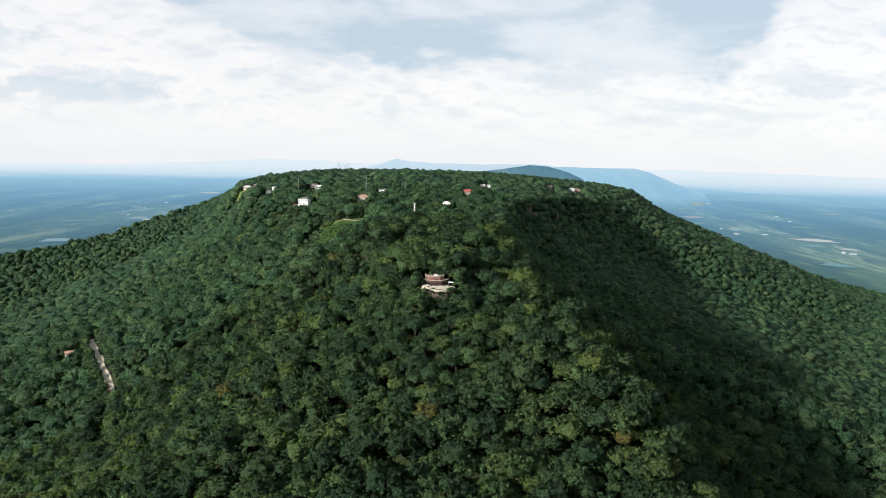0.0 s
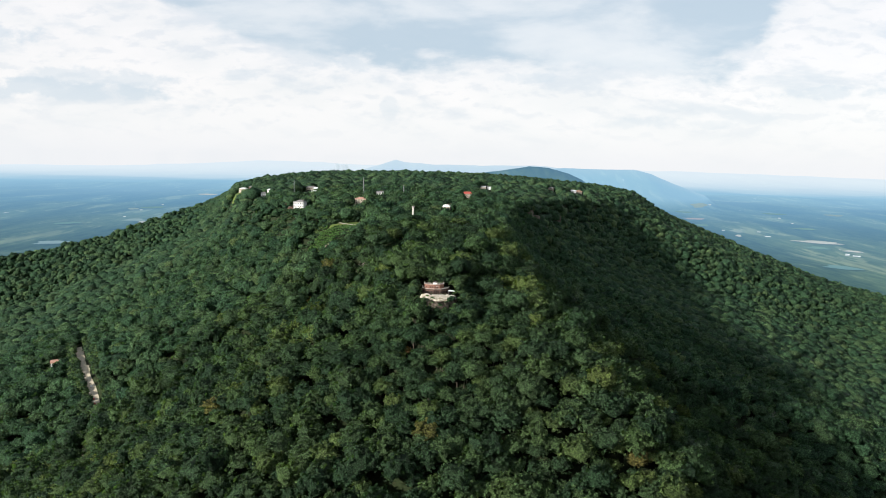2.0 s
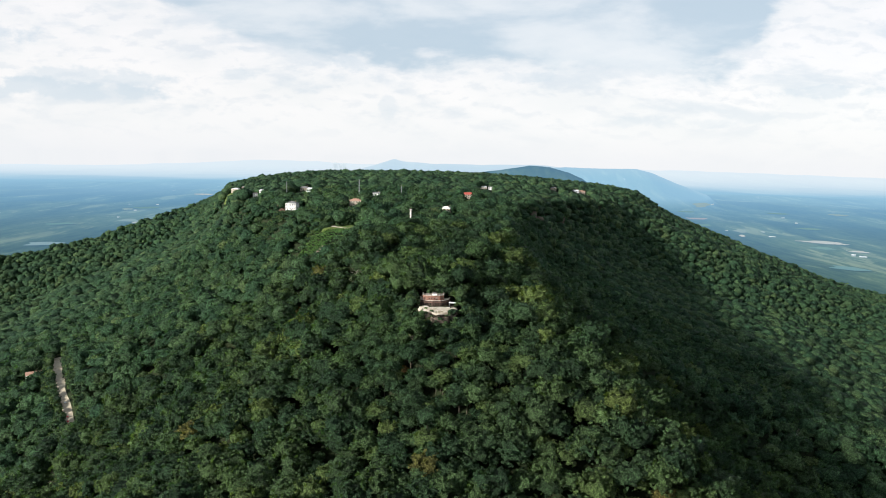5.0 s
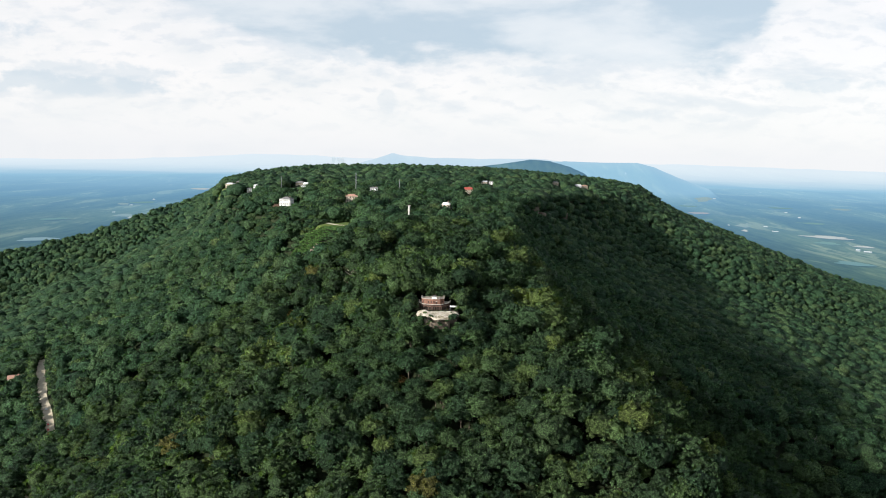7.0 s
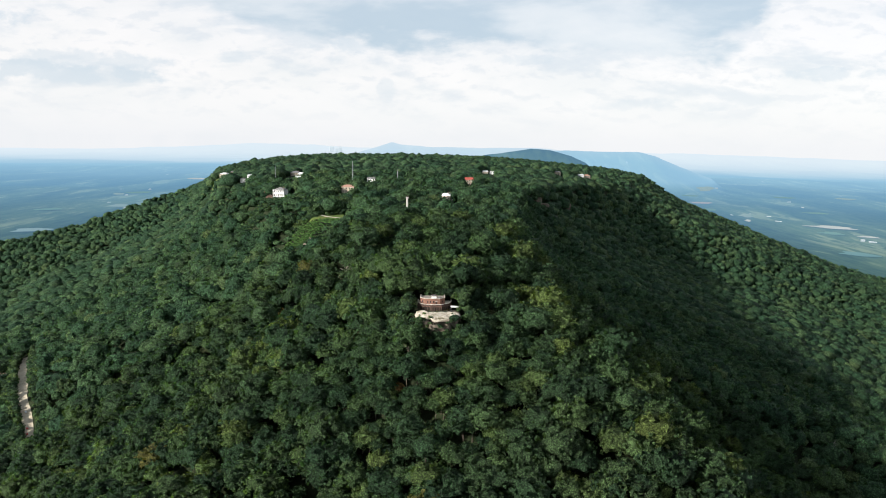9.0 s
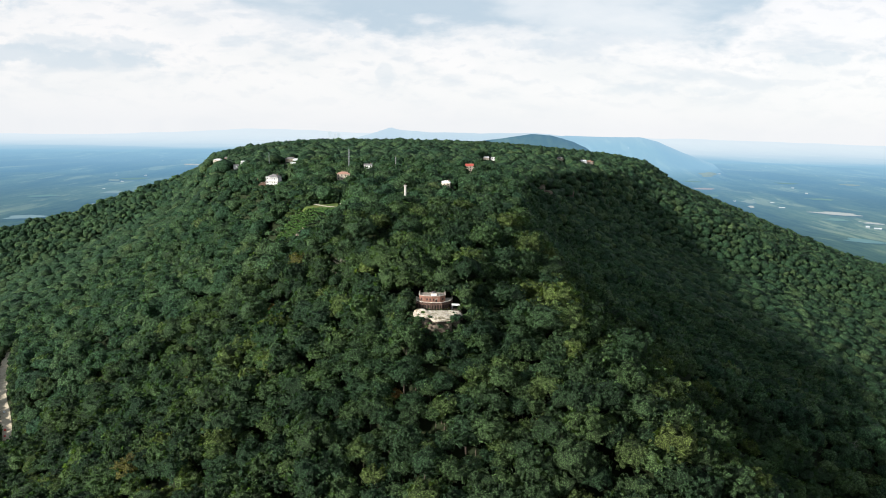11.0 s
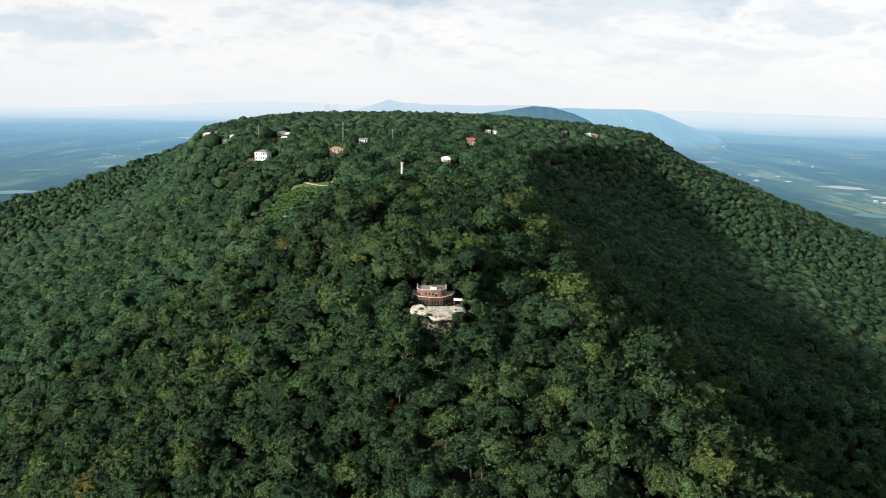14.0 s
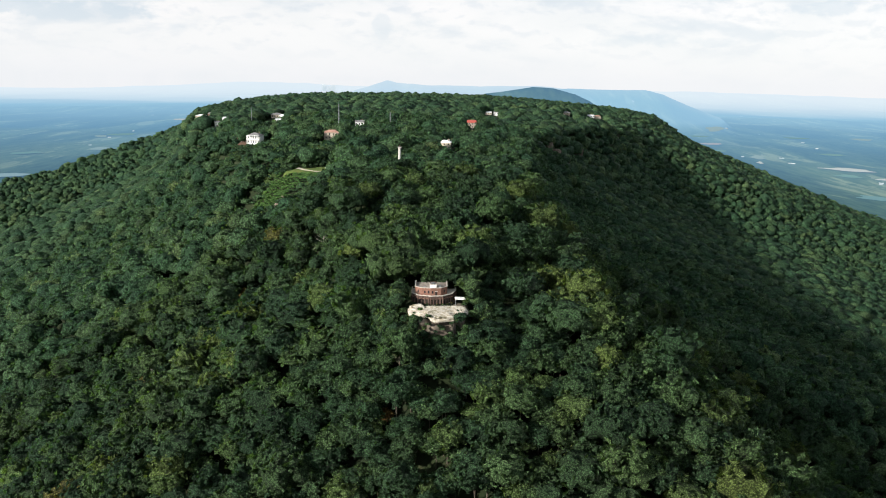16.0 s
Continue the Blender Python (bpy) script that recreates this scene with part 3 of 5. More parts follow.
# sites without trees: x, y, half width, half depth
CLEARINGS = [(-17, -5, 13, 17), (20, -2, 10, 14), (3, -22, 17, 10), (5, -7, 10, 15), (4, 11, 18, 12), (-10, -1, 7, 11), (13, -1, 8, 9), (19, -3, 6, 8), (13, -6, 8, 10), (-214, 508, 20, 25), (-482, 282, 15, 24), (-242, 775, 20, 24), (-450, 1035, 22, 30), (-336, 760, 15, 22), (53, 625, 9, 18), (14, 375, 9, 18), (105, 912, 17, 24),
             (382, 1290, 26, 34), (290, 1165, 14, 26), (-112, 434, 11, 18), (-106, 281, 31, 18), (-112, 260, 34, 19), (-124, 232, 7, 8), (-40, 138, 9, 14), (-35, 152, 6, 14), (-78, 122, 6, 10), (-93, 562, 8, 14), (-236, 966, 8, 18),
             (-222, 692, 8, 14), (-485, 292, 16, 17), (-26, 226, 2.6, 2.6)]
# gardens and scrub, where trees stay low: x, y, half width, half depth
GARDENS = [(-208, 440, 38, 96), (-242, 715, 28, 70), (-452, 965, 40, 110), (-330, 700, 30, 75), (53, 590, 12, 45), (14, 340, 13, 40), (106, 850, 26, 80), (384, 1215, 36, 110), (290, 1090, 22, 90),
           (-112, 400, 13, 36), (-116, 248, 46, 42), (-93, 520, 12, 50), (-236, 910, 12, 70), (-222, 650, 12, 50), (-40, 122, 9, 14), (4, -20, 17, 9), (4, -30, 17, 9), (20, -8, 9, 9), (-484, 272, 26, 32), (-126, 215, 12, 22), (-250, 470, 26, 60), (-216, 490, 24, 40), (-148, 272, 30, 34)]


def growth(x, y):
    """How tall trees grow: 1 in the forest, less in gardens and on scrub."""
    low = np.zeros(np.shape(x))
    for cx, cy, rx, ry in GARDENS:
        d = ((x - cx) / (0.9 * rx)) ** 2 + ((y - cy) / (0.9 * ry)) ** 2
        low = np.maximum(low, np.clip(1.35 - d, 0, 1))
    return 1 - 0.70 * low


def stand(name, x, y, kinds, size, label, rng, turning=0.004, mat=None, smooth=True, sunk=0.0, upright=1.0):
    """Many crowns joined into one object."""
    verts, tris, tints, facing, count = [], [], [], [], 0
    z = land(x, y)
    pick = rng.integers(0, len(kinds), len(x))
    # the 0.36 term lightens trees on the spur, painting in missing sunlight
    group = 0.5 + 0.5 * waves(x, y, 70, 51, 2) + 0.40 * ridge_along(x, y, (0, -70), (60, -60), 32) + 0.36 * ridge_along(x, y, (60, 130), (200, -190), 70) + 0.5 * ridge_along(x, y, (-340, 20), (-300, -60), 60)
    for k, (co, fa, no) in enumerate(kinds):
        s = pick == k
        m = int(s.sum())
        if not m:
            continue
        grow = growth(x[s], y[s])
        big = size * np.exp(np.clip(rng.normal(0, 0.28, m), -0.55, 0.42)) * np.sqrt(grow)
        tall = big * rng.uniform(0.88, 1.25, m) * np.sqrt(grow) * upright
        a = rng.uniform(0, 6.283, m)
        c, d = np.cos(a)[:, None], np.sin(a)[:, None]
        px = (co[None, :, 0] * c - co[None, :, 1] * d) * big[:, None] + x[s][:, None]
        py = (co[None, :, 0] * d + co[None, :, 1] * c) * big[:, None] + y[s][:, None]
        pz = co[None, :, 2] * tall[:, None] + (z[s] + 3.2 * grow + tall * (1 - sunk) + rng.uniform(-1.6, 2.4, m) * grow)[:, None]
        verts.append(np.stack([px, py, pz], -1).reshape(-1, 3))
        facing.append(np.stack([no[None, :, 0] * c - no[None, :, 1] * d, no[None, :, 0] * d + no[None, :, 1] * c, np.broadcast_to(no[None, :, 2], px.shape)], -1).reshape(-1, 3))
        tris.append((fa[None] + (np.arange(m) * len(co))[:, None, None] + count).reshape(-1, 3))
        t = np.clip(0.26 * group[s] + 0.78 * rng.random(m) ** 1.15, 0, 0.93)
        t = np.where(rng.random(m) < turning, 0.97 + 0.029 * rng.random(m), t)
        tints.append(np.repeat(t, len(co)))
        count += m * len(co)
    me = raw_mesh(name, np.concatenate(verts), np.concatenate(tris), smooth, np.concatenate(tints))
    me.normals_split_custom_set_from_vertices(np.concatenate(facing))
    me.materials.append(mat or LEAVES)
    return tagged(new(name, me), label, "forest", kind="stuff")

# ---- building blocks ----
def thing(name, at, label, category, group=""):
    ob = new(name)
    ob.empty_display_size = 0.5
    ob.matrix_basis = at
    return tagged(ob, label, category, group)


def solid(bm, x0, x1, y0, y1, z0, z1, bevel=0.0):
    """A box with softened edges."""
    made = bmesh.ops.create_cube(bm, size=1.0)["verts"]
    for v in made:
        v.co = ((x0 + x1) / 2 + v.co.x * (x1 - x0), (y0 + y1) / 2 + v.co.y * (y1 - y0), (z0 + z1) / 2 + v.co.z * (z1 - z0))
    if bevel:
        edges = list({e for v in made for e in v.link_edges})
        bmesh.ops.bevel(bm, geom=edges, offset=bevel, segments=1, affect="EDGES")
    return bm


def box(*size, bevel=0.0):
    return solid(bmesh.new(), *size, bevel=bevel)


def prism(bm, plan, z0, z1, grow=1.0):
    """An upright block on a plan; grow scales its top about the plan's middle."""
    mx, my = sum(p[0] for p in plan) / len(plan), sum(p[1] for p in plan) / len(plan)
    low = [bm.verts.new((x, y, z0)) for x, y in plan]
    high = [bm.verts.new((mx + (x - mx) * grow, my + (y - my) * grow, z1)) for x, y in plan]
    bm.faces.new(low[::-1])
    bm.faces.new(high)
    for i in range(len(plan)):
        j = (i + 1) % len(plan)
        bm.faces.new((low[i], low[j], high[j], high[i]))
    return bm


def band(bm, plan, width, z0, z1):
    """A wall of a given thickness that follows an open line in plan, to its inner side."""
    side = []
    for i, (x, y) in enumerate(plan):
        a, b = plan[max(i - 1, 0)], plan[min(i + 1, len(plan) - 1)]
        dx, dy = b[0] - a[0], b[1] - a[1]
        s = math.hypot(dx, dy)
        side.append((x - dy / s * width, y + dx / s * width))
    rows = [[bm.verts.new((x, y, z)) for x, y in line] for line, z in ((plan, z0), (plan, z1), (side, z1), (side, z0))]
    for i in range(len(plan) - 1):
        for k in range(4):
            a, b = rows[k], rows[(k + 1) % 4]
            bm.faces.new((a[i], a[i + 1], b[i + 1], b[i]))
    bm.faces.new([r[0] for r in rows][::-1])
    bm.faces.new([r[-1] for r in rows])
    return bm


def rod(bm, a, b, r0, r1, sides=8):
    """A tapered round bar from a to b."""
    a, b = Vector(a), Vector(b)
    m = Matrix.Translation((a + b) / 2) @ (b - a).to_track_quat("Z", "Y").to_matrix().to_4x4()
    bmesh.ops.create_cone(bm, cap_ends=True, segments=sides, radius1=r0, radius2=r1, depth=(b - a).length, matrix=m)
    return bm


def level(x, y):
    return float(land(x, y))


def rock(name, at, size, seed, mat, label, boxy=0.45, rough=0.16, parent=None, lift=0.6, layers=0.5):
    """A weathered block: boxed, cracked and layered."""
    bm = bmesh.new()
    bmesh.ops.create_icosphere(bm, subdivisions=5, radius=1.0)
    for v in bm.verts:
        p = v.co.copy()
        q = Vector([math.copysign(abs(c) ** boxy, c) for c in p])
        q = q / max(1.0, (abs(q.x) ** 4 + abs(q.y) ** 4 + abs(q.z) ** 4) ** 0.25)
        w = Vector((q.x * size[0], q.y * size[1], q.z * size[2]))
        s = w * 0.30 + Vector((seed * 7.1, seed * 3.3, 0))
        bumps = noise.noise(s) + 0.5 * noise.noise(s * 2.3) + 0.25 * noise.noise(s * 5.1)
        crack = max(0.0, 1 - abs(noise.noise(w * 0.22 + Vector((seed, 9, 4)))) * 9)
        layer = 0.3 * math.sin(w.z * 2.6 + 2 * noise.noise(s * 0.7)) * (1 - abs(p.z))
        n = Vector((q.x, q.y, q.z * lift)).normalized() if abs(p.z) < 0.8 else Vector((q.x * 0.5, q.y * 0.5, q.z * lift))
        v.co = w + n * (bumps * rough * 4.0 - crack * 0.8 + layer * layers)
    if parent is not None:
        return part(name, bm, mat, parent, label, at)
    ob = part(name, bm, mat, None, label, at)
    return tagged(ob, label, "rock")


# ---- the stone overlook on the point ----
rock_base = thing("rock_outcrop", pose(2, -4, 0), "pale flat-topped sandstone outcrop dropping off in front of the stone building", "rock")
rock("slab", pose(1.8, -0.6, -0.2, 0, 0, 4), (15.6, 6.6, 1.5), 7, ROCK, "stained cream rock shelf round the building", 0.2, 0.13, rock_base, 0.35, 0.0)
rock("slab", pose(3.2, -6.4, 0.75, 1.0, 0, 8), (7.0, 9.8, 1.3), 1, ROCK, "bare pale cream rock slab", 0.16, 0.13, rock_base, 0.3, 0.0)
rock("slab", pose(-8.4, 1.6, 0.55, 2, -3, 24), (3.6, 4.4, 1.5), 2, ROCK, "bare pale cream rock slab", 0.10, 0.13, rock_base, 0.5, 0.25)
rock("slab", pose(-5.6, -1.8, 0.4, 3, 2, -12), (3.4, 3.0, 1.2), 12, ROCK, "stained cream rock slab with a mossy edge", 0.10, 0.13, rock_base, 0.5, 0.25)
rock("slab", pose(-10.2, -2.6, -1.0, 0, -6, 35), (2.2, 2.4, 1.6), 15, ROCK, "lower cream rock step", 0.12, 0.14, rock_base, 0.5, 0.3)
rock("slab", pose(11.6, -1.6, 0.6, 0, 3, -6), (4.4, 6.2, 1.2), 3, ROCK, "bare pale cream rock slab", 0.25, 0.12, rock_base, 0.35, 0.0)
for k, (x, y, z, a, b, c) in enumerate([(12.8, -5.6, 1.2, 2.4, 1.9, 0.7), (10.6, -3.4, 1.6, 1.9, 1.6, 0.4), (-4.4, -3.4, 1.6, 2.2, 1.2, 0.4), (1.6, -13.0, 1.8, 2.3, 1.2, 0.35), (6.0, -9.0, 2.0, 1.8, 1.4, 0.3)]):
    rock("ledge_block", pose(x, y, z, 3, 2, 41 * k), (a, b, c), 80 + k, ROCK, "weathered block of the cream ledge", 0.35, 0.10, rock_base, 0.5, 0.2)
# cliff sides below the slabs: darker colour paints their shade besides the stains
rock("cliff", pose(2.8, -4.6, -8.2, 0, 0, 7), (7.6, 10.4, 7.6), 4, CLIFF, "grey weathered cliff face with stains, darkened for shade too", 0.22, 0.16, rock_base)
rock("cliff", pose(-6.6, -7.0, -8.0, 0, 0, 20), (3.6, 6.0, 6.6), 9, CLIFF, "grey weathered cliff face with stains, darkened for shade too", 0.35, 0.2, rock_base)
rock("cliff", pose(-9.2, 2.2, -8.0, 0, 0, 14), (4.4, 8.4, 7.8), 5, CLIFF, "grey weathered cliff face with stains, darkened for shade too", 0.35, 0.2, rock_base)
rock("cliff", pose(11.2, 0.6, -7.4, 0, 0, -6), (4.6, 6.8, 6.2), 6, CLIFF, "grey weathered cliff face with stains, darkened for shade too", 0.35, 0.2, rock_base)

hall = thing("stone_building", pose(0, 0, 0), "two-tiered reddish stone overlook building with pale copings on the rock", "building")
LOW = [(-9.8, 20.0), (-9.8, 9.4), (-6.4, 5.2), (0.2, 3.4), (6.6, 4.2), (11.6, 8.4), (13.6, 14.6), (13.6, 20.0)]
HIGH = [(-8.0, 20.0), (-8.0, 9.6), (-4.6, 7.2), (0.4, 6.4), (5.6, 7.2), (8.9, 10.0), (8.9, 20.0)]
lower = part("lower_wall", prism(bmesh.new(), LOW, -3.0, 4.6), DARK_STONE, hall, "dark brown stone lower wall")
part("terrace", prism(bmesh.new(), [(x * 0.97 + 0.05, y * 0.97 + 0.4) for x, y in LOW], 4.604, 4.66), COPING, hall, "pale paved terrace")
part("parapet", band(bmesh.new(), LOW, 0.45, 4.6, 5.35), DARK_STONE, hall)
part("coping", band(bmesh.new(), [(x * 1.012, y - 0.1) for x, y in LOW], 0.68, 5.353, 5.60), COPING, hall, "pale stone coping")
upper = part("upper_wall", prism(bmesh.new(), HIGH, 4.663, 8.1), BRICK, hall, "reddish stone upper wall")
part("roof_deck", prism(bmesh.new(), [(x * 0.96, y * 0.97 + 0.5) for x, y in HIGH], 8.104, 8.16), DECK, hall, "weathered grey-brown roof deck")
part("parapet", band(bmesh.new(), HIGH, 0.40, 8.1, 8.78), BRICK, hall)
part("coping", band(bmesh.new(), [(x * 1.012, y - 0.1) for x, y in HIGH], 0.62, 8.783, 9.03), COPING, hall, "pale stone coping")


def along(plan, i, f):
    """The point a share f along one side of a plan, and the turn of that side."""
    (ax, ay), (bx, by) = plan[i], plan[i + 1]
    return ax + (bx - ax) * f, ay + (by - ay) * f, math.degrees(math.atan2(by - ay, bx - ax))


# openings are closed blocks on a solid wall, their inner shade painted dark
for i, shares in ((1, (0.3, 0.75)), (2, (0.14, 0.42, 0.7)), (3, (0.1, 0.36, 0.63, 0.9)), (4, (0.14, 0.4, 0.66, 0.9)), (5, (0.3, 0.7))):
    for f in shares:
        px, py, a = along(LOW, i, f)
        opening = part("window", box(-0.62, 0.62, -0.06, 0.2, 1.0, 3.7), INNER_SHADE, hall, "tall window opening painted dark for its shaded inside", pose(px, py, 0, 0, 0, a))
        part("window_sill", box(-0.8, 0.8, -0.22, 0.1, 0.78, 0.98, bevel=0.03), COPING, opening)
        part("lintel", box(-0.85, 0.85, -0.16, 0.1, 3.72, 4.05, bevel=0.03), BRICK, opening)
for i, shares in ((1, (0.1, 0.52)), (2, (0.0, 0.28, 0.56, 0.85)), (3, (0.0, 0.23, 0.5, 0.77)), (4, (0.0, 0.27, 0.53, 0.78)), (5, (0.05, 0.5, 0.95))):
    for f in shares:
        px, py, a = along(LOW, i, f)
        part("pier", box(-0.36, 0.36, -0.42, 0.2, -2.5, 4.58, bevel=0.05), DARK_STONE, hall, "", pose(px, py, 0, 0, 0, a))
px, py, a = along(HIGH, 3, 0.52)
door = part("door", box(-0.55, 0.55, -0.05, 0.2, 4.70, 6.85), INNER_SHADE, hall, "doorway painted dark for its shaded inside", pose(px, py, 0, 0, 0, a))
part("door_frame", box(-0.75, 0.75, -0.14, 0.1, 6.86, 7.15, bevel=0.03), COPING, door)
for i, f in ((2, 0.35), (2, 0.75), (3, 0.15), (4, 0.5), (1, 0.5)):
    px, py, a = along(HIGH, i, f)
    opening = part("window", box(-0.4, 0.4, -0.05, 0.2, 6.0, 7.3), GLASS, hall, "dark window pane", pose(px, py, 0, 0, 0, a))
    part("window_sill", box(-0.55, 0.55, -0.16, 0.1, 5.82, 5.99, bevel=0.03), BRICK, opening)
# roof house with its shallow dome
cab = part("roof_house", box(-0.3, 3.2, 9.6, 12.6, 8.164, 9.75, bevel=0.06), WHITE, hall, "small white roof house")
part("cornice", box(-0.5, 3.4, 9.4, 12.8, 9.753, 9.95, bevel=0.04), COPING, cab)
bm = bmesh.new()
bmesh.ops.create_uvsphere(bm, u_segments=16, v_segments=10, radius=1.5)
for v in list(bm.verts):
    if v.co.z < -0.05:
        bm.verts.remove(v)
for v in bm.verts:
    v.co.z *= 0.55
part("dome", bm, METAL, cab, "dull metal dome", pose(1.45, 11.1, 9.95))
bm = bmesh.new()
for k in range(14):
    q = 2 * math.pi * k / 14
    rod(bm, (1.45 + 1.62 * math.cos(q), 11.1 + 1.62 * math.sin(q), 9.95), (1.45 + 1.62 * math.cos(q), 11.1 + 1.62 * math.sin(q), 10.75), 0.09, 0.09, 5)
    rod(bm, (1.45 + 1.62 * math.cos(q), 11.1 + 1.62 * math.sin(q), 10.75), (1.45 + 1.62 * math.cos(q + 0.449), 11.1 + 1.62 * math.sin(q + 0.449), 10.75), 0.10, 0.10, 5)
part("ring_rail", bm, DARK_STONE, cab, "dark ring rail round the dome")
part("roof_vent", box(-3.6, -2.4, 9.0, 10.0, 8.164, 8.9, bevel=0.05), METAL, hall, "grey roof vent")
part("roof_vent", box(4.6, 5.6, 10.6, 11.6, 8.164, 9.0, bevel=0.05), METAL, hall, "grey roof vent")
for px, py in [(-6.2, 9.4), (-3.4, 8.3), (-0.8, 7.6), (2.0, 7.6), (4.6, 8.2), (7.0, 10.2)]:
    part("post", rod(bmesh.new(), (px, py, 8.16), (px, py, 10.0), 0.05, 0.05, 6), METAL, hall)

# the flat shelter beside it
shelter = thing("shelter", pose(15.4, 5.5, 0.2), "small open shelter with a flat white roof on the rock", "shelter")
part("roof", box(-2.7, 2.7, -2.0, 2.0, 3.55, 3.85, bevel=0.06), WHITE, shelter, "flat white roof slab", pose(0, 0, 0, 0, 2, 0))
part("fascia", box(-2.5, 2.5, -1.8, 1.8, 3.34, 3.53, bevel=0.02), METAL, shelter)
for px in (-2.2, 2.2):
    for py in (-1.5, 1.5):
        part("post", rod(bmesh.new(), (px, py, -1.2), (px, py, 3.35), 0.09, 0.09, 8), METAL, shelter)
part("bench", box(-1.6, 1.6, 0.6, 1.2, 0.3, 0.75, bevel=0.05), BARK, shelter, "dark bench")
rock("boulder", pose(15.6, 5.0, -4.4), (4.4, 5.0, 4.4), 8, CLIFF, "grey boulder under the flat shelter")

# ---- the tall column ----
g = level(-26, 225) + 1.5
column = thing("monument_column", pose(-26, 225, g), "tall pale granite monument column rising above the trees", "monument")
part("plinth", box(-4.4, 4.4, -4.4, 4.4, -1.0, 2.2, bevel=0.1), GRANITE, column)
part("pedestal", box(-2.6, 2.6, -2.6, 2.6, 2.2, 8.0, bevel=0.1), GRANITE, column)
part("shaft", rod(bmesh.new(), (0, 0, 8.0), (0, 0, 25.2), 1.15, 0.95, 24), GRANITE, column)
part("capital", rod(bmesh.new(), (0, 0, 25.2), (0, 0, 26.5), 1.0, 1.5, 24), GRANITE, column, "flared granite capital")
part("abacus", box(-1.55, 1.55, -1.55, 1.55, 26.5, 27.0, bevel=0.06), GRANITE, column)
part("finial", rod(bmesh.new(), (0, 0, 27.0), (0, 0, 28.4), 0.7, 0.25, 12), DARK_STONE, column, "small dark bronze finial")


# ---- masts ----
def mast(x, y, top, wide, label):
    g = level(x, y) - 0.2
    m = thing("radio_mast", pose(x, y, g), label, "mast", "masts on the plateau")
    tall = top - g
    legs = [(wide * math.cos(a), wide * math.sin(a)) for a in (0.3, 2.4, 4.5)]
    for lx, ly in legs:
        part("leg", rod(bmesh.new(), (lx, ly, -0.5), (lx * 0.6, ly * 0.6, tall * 0.93), 0.24, 0.18, 6), METAL, m)
    bm = bmesh.new()
    steps = int(tall / 2.4)
    for k in range(steps):
        z0, z1 = tall * 0.93 * k / steps, tall * 0.93 * (k + 1) / steps
        for i in range(3):
            (ax, ay), (bx, by) = legs[i], legs[(i + 1) % 3]
            s0, s1 = 1 - 0.4 * k / steps, 1 - 0.4 * (k + 1) / steps
            rod(bm, (ax * s0, ay * s0, z0), (bx * s1, by * s1, z1), 0.11, 0.11, 4)
    part("lattice", bm, METAL, m)
    part("antenna", rod(bmesh.new(), (0, 0, tall * 0.92), (0, 0, tall), 0.2, 0.14, 6), METAL, m)
    return m


mast(-122.6, 589, 84.0, 0.95, "tall grey lattice radio mast above the trees")
mast(-54, 573, 74.0, 0.6, "slender grey lattice mast among trees")
mast(-250, 640, 74.0, 0.5, "slim pale mast behind the white house")


